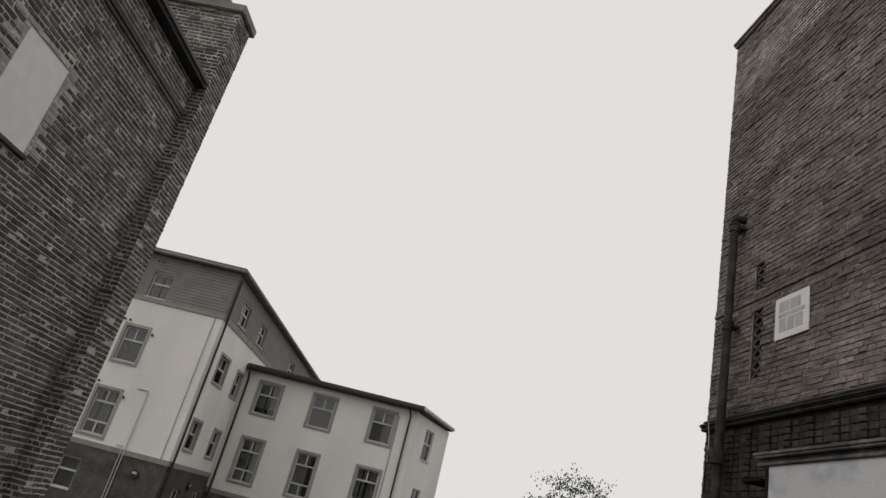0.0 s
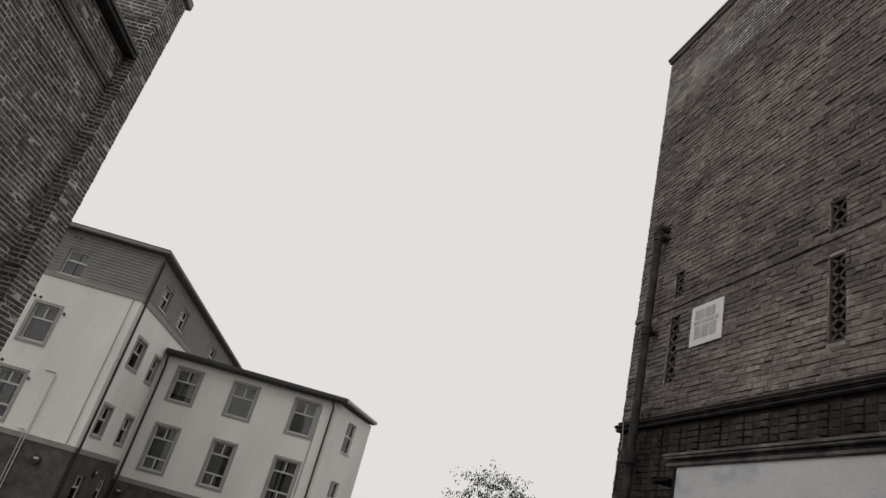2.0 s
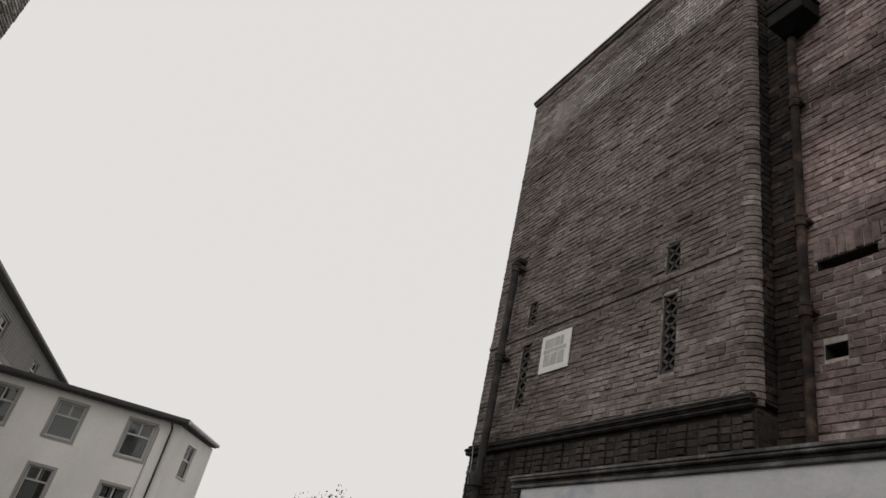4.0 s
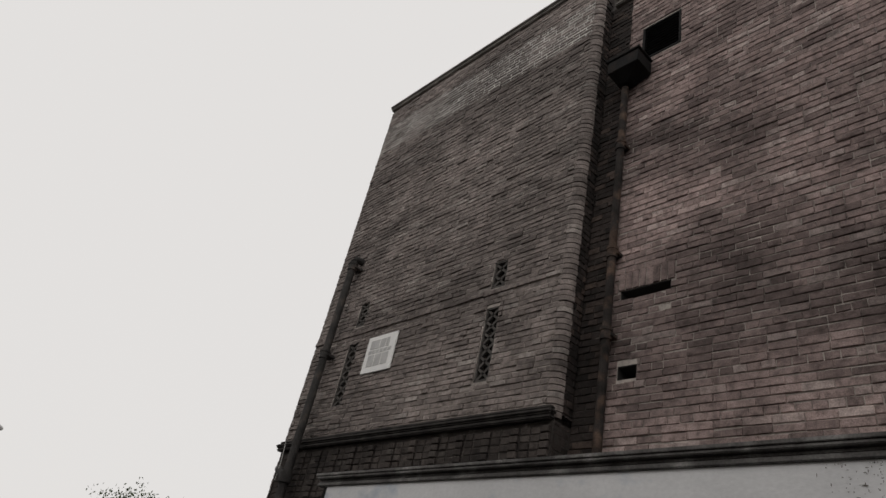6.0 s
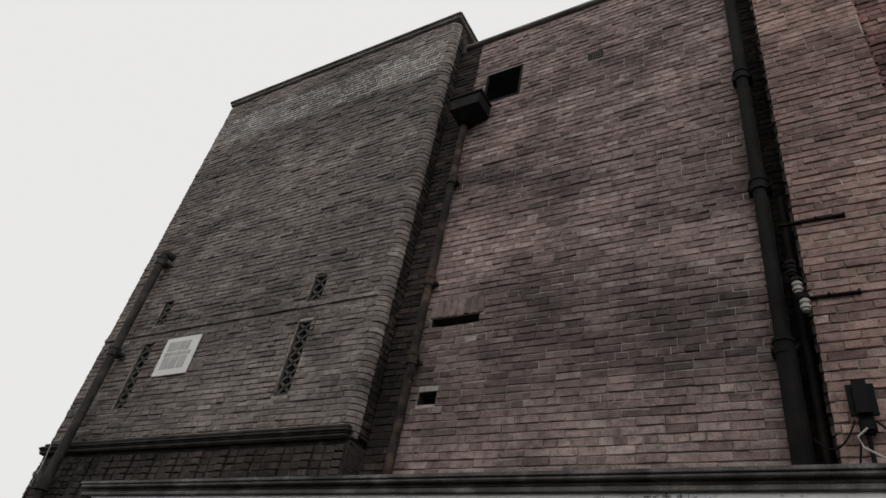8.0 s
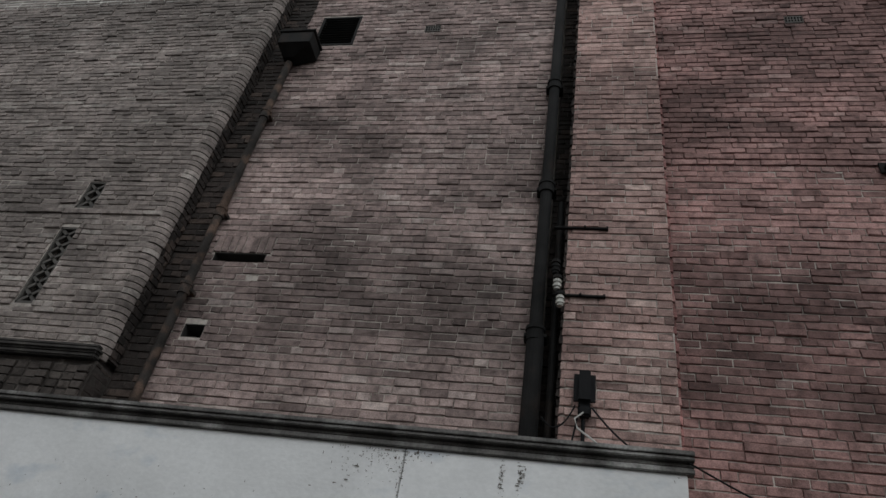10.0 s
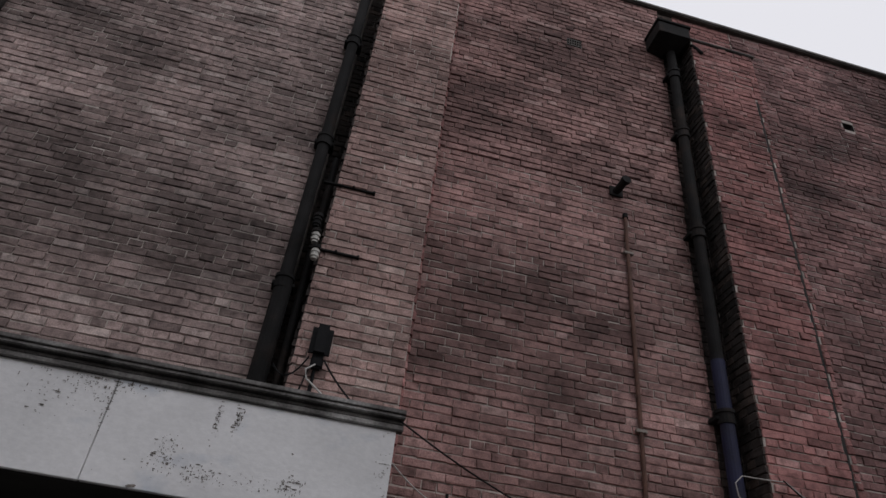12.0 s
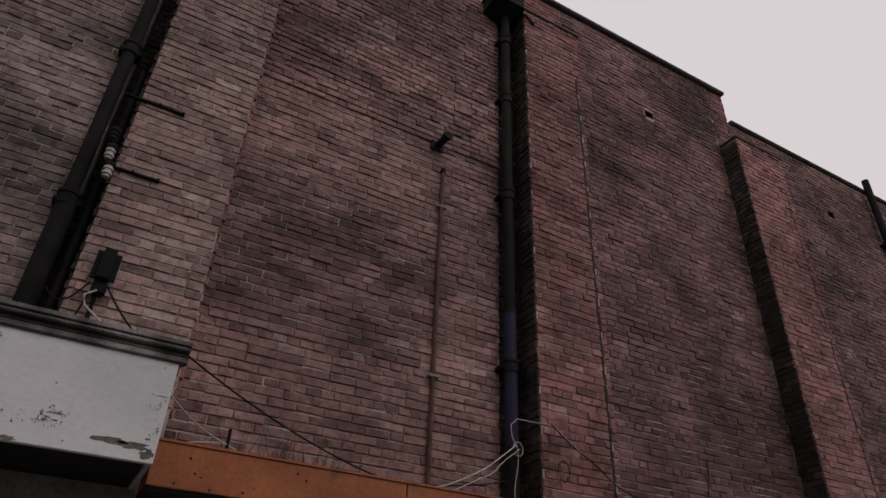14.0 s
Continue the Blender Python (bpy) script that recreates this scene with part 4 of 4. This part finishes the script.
part("gutter", B(FACE - 0.02, FACE + 0.24, -30, -0.63, 7.78 + OZ, 7.90 + OZ, bevel=0.03), M_GUTTER, old, "black gutter", local=True)
part("soffit", B(FACE - 0.3, FACE + 0.20, -30, -0.63, 7.75 + OZ, 7.778 + OZ), M_GUTTER, old, local=True)
bm = B(-4.6, 0.25, -30, -0.05, -0.05, 0.05)
bmesh.ops.transform(bm, matrix=pose(FACE, 0, 7.94 + OZ, 0, 32, 0), verts=bm.verts)
for v in bm.verts:
    if v.co.x > -0.6:
        v.co.y = min(v.co.y, -0.63)
part("roof", bm, M_ROOF, old, "dark slate roof", local=True)
part("body", B(-8, FACE - 0.43, -30, -0.02, -0.4 + OZ, 7.7 + OZ), M_MORTAR_PALE, old, local=True)
# the pier and stack at the corner
stack = part("chimney_stack", B(-1.7, -0.0055, -0.5945, -0.0055, -0.4 + OZ, 9.50 + OZ), M_MORTAR_PALE, old, local=True)
brickwork(lay(-0.60, 0.0, 0.4, 9.48, (), random.Random(43), headers=3, jag=0.0025, gap=1.7), (0, 0, OZ), (1, 0, 0), M_BRICK_OLD, stack, (-1, 1, 2, 9))
brickwork(lay(-1.7, 0.0, 0.4, 9.48, (), random.Random(44), headers=3, jag=0.0025, gap=1.7), (0, -0.60, OZ), (0, -1, 0), M_BRICK_OLD, stack)
brickwork(lay(0.0, 1.7, 0.4, 9.48, (), random.Random(45), headers=3, jag=0.0025, gap=1.7), (0, 0.0, OZ), (0, 1, 0), M_BRICK_OLD, stack)
part("stack_cap", B(-1.78, 0.07, -0.67, 0.07, 9.50 + OZ, 9.68 + OZ, bevel=0.02), M_STONE, old, "pale stone stack cap", local=True)
bm = bmesh.new()
rod(bm, (-0.62, -0.62, 9.72 + OZ), (-0.62, 0.02, 9.72 + OZ), 0.30, 24)
part("saddle", bm, M_STONE, old, "rounded saddle stone", local=True)

# ---- rendered flats beyond ----
FL = (-4.72, 28.43, -1.0)
flats = thing("apartment_building", FL, "cream-rendered flats with grey boarding on top and brick below", "building", turn=-8)
FZ = 1.0
CV, CU = 6.15, 9.52
m_wf = basis((0, 0, FZ), (0, -1, 0))
m_wr = basis((0, 0, FZ), (1, 0, 0))
m_cf = basis((0, CV, FZ), (0, -1, 0))
ca_, sa_ = math.cos(radians(22)), math.sin(radians(22))
m_ce = basis((CU, CV, FZ), (ca_, -sa_, 0))


def fbox(m, a0, a1, z0, z1, n0, n1, bevel=0.0):
    bm = B(a0, a1, z0, z1, n0, n1, bevel=bevel)
    bmesh.ops.transform(bm, matrix=m, verts=bm.verts)
    return bm


def window(m, a0, a1, z0, z1, style, surround=True, seed=0):
    """A window in its opening: surround, frame, bars, panes, blinds and the dark room behind."""
    r = random.Random(seed)
    s = 0.13 if surround else 0.0
    i0, i1, k0, k1 = a0 + s, a1 - s, z0 + s, z1 - s
    w = part("window", slab(m, i0, i1, k0, k1, -0.16, -0.10, [(i0 + 0.07, i1 - 0.07, k0 + 0.07, k1 - 0.07)]), M_FRAME, flats, local=True)
    if surround:
        part("surround", slab(m, a0, a1, z0, z1, -0.09, 0.035, [(i0, i1, k0, k1)]), M_SURROUND, w, local=True)
    part("sill", fbox(m, i0 - 0.03, i1 + 0.03, k0 - 0.04, k0 + 0.02, -0.12, 0.06, 0.01), M_FRAME, w, local=True)
    h, wd = k1 - k0, i1 - i0
    bars = {"two": [k0 + 0.62 * h], "tall": [k0 + 0.28 * h, k0 + 0.72 * h], "small": [k0 + 0.55 * h], "one": [k0 + 0.58 * h]}[style]
    for z in bars:
        part("bar", fbox(m, i0 + 0.07, i1 - 0.07, z - 0.04, z + 0.04, -0.155, -0.095), M_FRAME, w, local=True)
    if style in ("two", "tall", "small"):
        mid = (i0 + i1) / 2
        part("mullion", fbox(m, mid - 0.035, mid + 0.035, bars[-1] + 0.04, k1 - 0.07, -0.15, -0.10), M_FRAME, w, local=True)
        if style == "tall":
            part("mullion", fbox(m, mid - 0.035, mid + 0.035, k0 + 0.07, bars[0] - 0.04, -0.15, -0.10), M_FRAME, w, local=True)
    part("pane", fbox(m, i0 + 0.05, i1 - 0.05, k0 + 0.05, k1 - 0.05, -0.135, -0.128), M_GLAZE, w, local=True)
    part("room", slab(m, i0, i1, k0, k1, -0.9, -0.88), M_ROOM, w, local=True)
    n = int(wd / 0.075)
    bm = bmesh.new()
    low = k0 + 0.05 + (r.uniform(0, 0.3) * h if r.random() < 0.4 else 0)
    for i in range(n):
        if r.random() < 0.12:
            continue
        a = i0 + (i + 0.5) * wd / n
        box(bm, a - 0.022, a + 0.016, low, k1 - 0.03, -0.26 - r.uniform(0, 0.02), -0.25)
    bmesh.ops.transform(bm, matrix=m, verts=bm.verts)
    if len(bm.verts):
        part("blind", bm, M_BLIND, w, local=True)


WF = [(-4.22, -2.93, 5.26, 7.12, "two"), (-4.30, -3.00, 2.03, 4.22, "tall")]
WF_TOP = [(-3.88, -2.90, 8.48, 9.68, "one")]
WF_LOW = [(-4.45, -3.55, -0.15, 1.13, "one")]
WR = [(1.40, 3.10, 5.56, 7.10, "small"), (4.55, 5.85, 5.50, 6.98, "small"), (0.95, 2.40, 2.40, 3.92, "small"), (4.20, 5.60, 2.40, 3.92, "small")]
WR_TOP = [(1.93, 3.37, 8.70, 9.80, "one"), (5.65, 7.15, 8.74, 9.85, "one"), (14.5, 16.0, 8.74, 9.85, "one")]
WR_LOW = [(1.6, 2.7, -0.2, 0.85, "small"), (4.6, 5.5, -0.2, 0.85, "small")]
CF = [(0.82, 2.27, 5.10, 6.98, "two"), (3.79, 5.25, 5.14, 7.02, "two"), (7.06, 8.49, 5.15, 7.06, "two"),
      (0.87, 2.23, 1.67, 4.04, "tall"), (3.84, 5.15, 1.67, 4.04, "tall"), (7.01, 8.43, 1.67, 4.05, "tall")]
CE = [(1.5, 2.7, 5.15, 6.75, "small"), (1.5, 2.7, 1.85, 3.65, "small")]
four = lambda rows_: [r[:4] for r in rows_]
part("wall", slab(m_wf, -14, 0, 1.872, 8.268, -0.3, 0, four(WF)), M_RENDER, flats, local=True)
part("wall", slab(m_wr, 0.302, 26, 1.872, 8.268, -0.3, 0, four(WR)), M_RENDER, flats, local=True)
part("brick_base", slab(m_wf, -14, 0, -1, 1.66, -0.3, 0.01, four(WF_LOW)), M_BRICK_OLD, flats, "brown brick ground floor", local=True)
part("brick_base", slab(m_wr, 0.302, 6.1, -1, 1.66, -0.3, 0.01, four(WR_LOW)), M_BRICK_OLD, flats, local=True)
part("band", slab(m_wf, -14, 0.03, 1.662, 1.87, -0.28, 0.04), M_BAND, flats, "grey band", local=True)
part("band", slab(m_wr, 0.302, 6.1, 1.662, 1.87, -0.28, 0.04), M_BAND, flats, local=True)
part("band", slab(m_wf, -14, 0.05, 8.27, 8.46, -0.28, 0.05), M_BAND, flats, local=True)
part("band", slab(m_wr, 0.302, 26, 8.27, 8.46, -0.28, 0.05), M_BAND, flats, local=True)
part("wall", slab(m_wf, -14, 0, 8.462, 10.56, -0.3, -0.01, four(WF_TOP)), M_CLAD, flats, local=True)
part("wall", slab(m_wr, 0.302, 26, 8.462, 10.56, -0.3, -0.01, four(WR_TOP)), M_CLAD, flats, local=True)


def boards(m, a0, a1, holes):
    for k in range(14):
        z0 = 8.47 + k * 0.147
        spans = [(a0, a1)]
        for h in holes:
            if h[2] < z0 + 0.13 and h[3] > z0:
                spans = [q for p in spans for q in ((p[0], min(p[1], h[0])), (max(p[0], h[1]), p[1])) if q[1] - q[0] > 0.05]
        for s0, s1 in spans:
            bm = fbox(m, s0, s1, z0, z0 + 0.122, -0.008, 0.03)
            part("board", bm, M_CLAD, flats, local=True)


boards(m_wf, -7, 0.01, four(WF_TOP))
boards(m_wr, 0.0, 20, four(WR_TOP))
part("wall", slab(m_cf, 0.002, CU, 1.22, 7.32, -0.3, 0, four(CF)), M_RENDER, flats, local=True)
part("wall", slab(m_ce, 0.0, 4.8, 1.22, 7.27, -0.3, -0.002, four(CE)), M_RENDER, flats, local=True)
part("brick_base", slab(m_cf, 0.012, CU, -1, 1.0, -0.3, 0.01), M_BRICK_OLD, flats, local=True)
part("brick_base", slab(m_ce, 0.0, 4.8, -1, 1.0, -0.3, 0.008), M_BRICK_OLD, flats, local=True)
part("band", slab(m_cf, 0.045, CU + 0.02, 1.002, 1.218, -0.28, 0.04), M_BAND, flats, local=True)
part("band", slab(m_ce, 0.02, 4.8, 1.002, 1.218, -0.28, 0.038), M_BAND, flats, local=True)
for i, (m, rows_, sur) in enumerate(((m_wf, WF, True), (m_wf, WF_TOP, False), (m_wf, WF_LOW, False), (m_wr, WR, True), (m_wr, WR_TOP, False), (m_wr, WR_LOW, False), (m_cf, CF, True), (m_ce, CE, False))):
    for k, r in enumerate(rows_):
        window(m, *r[:4], r[4], sur, seed=10 * i + k)
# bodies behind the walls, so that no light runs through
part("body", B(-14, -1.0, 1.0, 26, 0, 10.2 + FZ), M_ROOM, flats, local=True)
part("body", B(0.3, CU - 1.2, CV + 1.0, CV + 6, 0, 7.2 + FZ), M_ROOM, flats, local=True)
# roofs and eaves
part("roof", B(-14.2, 0.42, -0.42, 26.3, 10.57 + FZ, 10.72 + FZ, bevel=0.03), M_CLAD, flats, "shallow grey roof edge", local=True)
part("roof_cover", B(-14.0, 0.34, -0.36, 26.2, 10.722 + FZ, 10.78 + FZ), M_ROOF, flats, local=True)
bm = bmesh.new()
pts = [(0.06, CV - 0.42), (CU + 0.22, CV - 0.42), (CU + 0.18 + 4.7 * sa_, CV + 0.0 + 4.7 * ca_), (0.06, CV + 6.2)]
lo = [bm.verts.new((*p, 7.32 + FZ)) for p in pts]
hi = [bm.verts.new((*p, 7.61 + FZ)) for p in pts]
bm.faces.new(lo[::-1])
bm.faces.new(hi)
for i in range(4):
    bm.faces.new((lo[i], lo[(i + 1) % 4], hi[(i + 1) % 4], hi[i]))
part("roof", bm, M_ROOF, flats, "dark roof with deep black eaves", local=True)
part("gutter", B(0.08, CU + 0.24, CV - 0.54, CV - 0.425, 7.37 + FZ, 7.49 + FZ, bevel=0.02), M_GUTTER, flats, local=True)
bm = bmesh.new()
rod(bm, (CU + 0.28, CV - 0.42, 7.47 + FZ), (CU + 0.24 + 4.7 * sa_, CV - 0.02 + 4.7 * ca_, 7.47 + FZ), 0.11, 8)
part("barge_board", bm, M_FRAME, flats, "white barge board", local=True)


def spout(path_, r=0.055, material=M_GUTTER):
    part("downpipe", tube([(p[0], p[1], p[2] + FZ) for p in path_], r, 8), material, flats, local=True)


spout([(0.12, 0.28, 10.35), (0.12, 0.28, 5), (0.12, 0.28, -0.95)])
spout([(0.25, CV - 0.40, 7.38), (0.25, CV - 0.36, 7.1), (0.24, CV - 0.1, 6.75), (0.24, CV - 0.1, 3), (0.24, CV - 0.1, -0.95)], 0.06)
spout([(8.95, CV - 0.45, 7.38), (9.05, CV - 0.40, 7.2), (9.12, CV - 0.1, 7.0), (9.12, CV - 0.1, 3), (9.12, CV - 0.1, -0.95)], 0.05)
spout([(8.55, CV - 0.03, 6.9), (8.55, CV - 0.03, 1.0)], 0.02, M_BAND)
spout([(-2.45, -0.04, 4.42), (-2.0, -0.04, 4.42), (-1.95, -0.045, 4.36), (-1.95, -0.045, 1.7), (-1.95, -0.05, -0.9)], 0.022, M_FRAME)
spout([(-2.4, -0.05, 2.0), (-2.12, -0.05, 2.0), (-2.08, -0.05, 1.9), (-2.08, -0.05, -0.9)], 0.02, M_FRAME)
spout([(-0.35, -0.03, 8.5), (-0.35, -0.03, 1.7)], 0.016, M_BAND)
for a, z in ((-4.3, 7.25), (-4.05, 7.25), (-4.5, 4.35), (-4.25, 4.35), (-3.9, 10.25), (-3.65, 10.25)):
    part("vent_cap", fbox(m_wf, a - 0.05, a + 0.05, z - 0.05, z + 0.05, 0.0, 0.05, 0.01), M_GUTTER, flats, local=True)
for a, z in ((-2.8, 6.8), (-2.9, 3.9)):
    part("overflow", fbox(m_wf, a - 0.03, a + 0.03, z - 0.06, z + 0.06, 0.0, 0.10, 0.01), M_GUTTER, flats, local=True)
for m, a, z in ((m_wf, -1.15, 1.05), (m_wr, 3.4, 1.05), (m_cf, 0.55, 0.52)):
    lp = bmesh.new()
    rod(lp, m @ Vector((a, z, 0.0)), m @ Vector((a, z, 0.12)), 0.17, 20)
    bulk = part("bulkhead_lamp", lp, M_GUTTER, flats, "round black bulkhead lamp", local=True)
    part("lens", fbox(m, a - 0.10, a + 0.10, z + 0.01, z + 0.10, 0.115, 0.135, 0.005), M_FRAME, bulk, local=True)

# ---- a tree beyond the yard ----
tree = thing("tree", (14.9, 35.1, -1.0), "leafy deciduous tree with a ragged open crown", "tree")
rng = random.Random(77)
base = Vector((14.9, 35.1, -1.0))
bm = bmesh.new()
rod(bm, base, base + Vector((0.1, 0, 5.1)), 0.22, 10, 0.13)
limbs = []
for i in range(9):
    a = i * 2.4
    s = base + Vector((0.1, 0, 3.1 + 0.2 * i))
    e = s + Vector((math.cos(a) * rng.uniform(0.8, 2.0), math.sin(a) * rng.uniform(0.8, 2.0), rng.uniform(1.2, 2.8)))
    rod(bm, s, e, 0.07, 6, 0.02)
    limbs.append((s, e))
part("trunk", bm, M_BARK, tree)
bm = bmesh.new()
for i in range(4800):
    if rng.random() < 0.25:
        s, e = rng.choice(limbs)
        p = s.lerp(e, rng.uniform(0.5, 1.15)) + Vector((rng.gauss(0, 0.3), rng.gauss(0, 0.3), rng.gauss(0, 0.25)))
    else:
        d = Vector((rng.gauss(0, 1), rng.gauss(0, 1), rng.gauss(0, 1))).normalized()
        lump = 0.75 + 0.5 * noise.noise(d * 2.3) + 0.25 * noise.noise(d * 5.1)
        p = base + Vector((0.5, 0, 6.0)) + Vector((d.x * 2.85, d.y * 2.6, d.z * 2.05)) * lump * rng.uniform(0.75, 1.05)
    if noise.noise(p * 1.4) < -0.12:
        continue
    q = Euler((rng.uniform(0, 6.3), rng.uniform(0, 6.3), rng.uniform(0, 6.3))).to_matrix()
    w = rng.uniform(0.055, 0.09)
    bm.faces.new([bm.verts.new(p + q @ Vector(c)) for c in ((-w, 0, 0), (0, -w * 0.55, 0.01), (w, 0, 0), (0, w * 0.55, 0.01))])
part("crown", bm, M_LEAF, tree, kind="stuff")
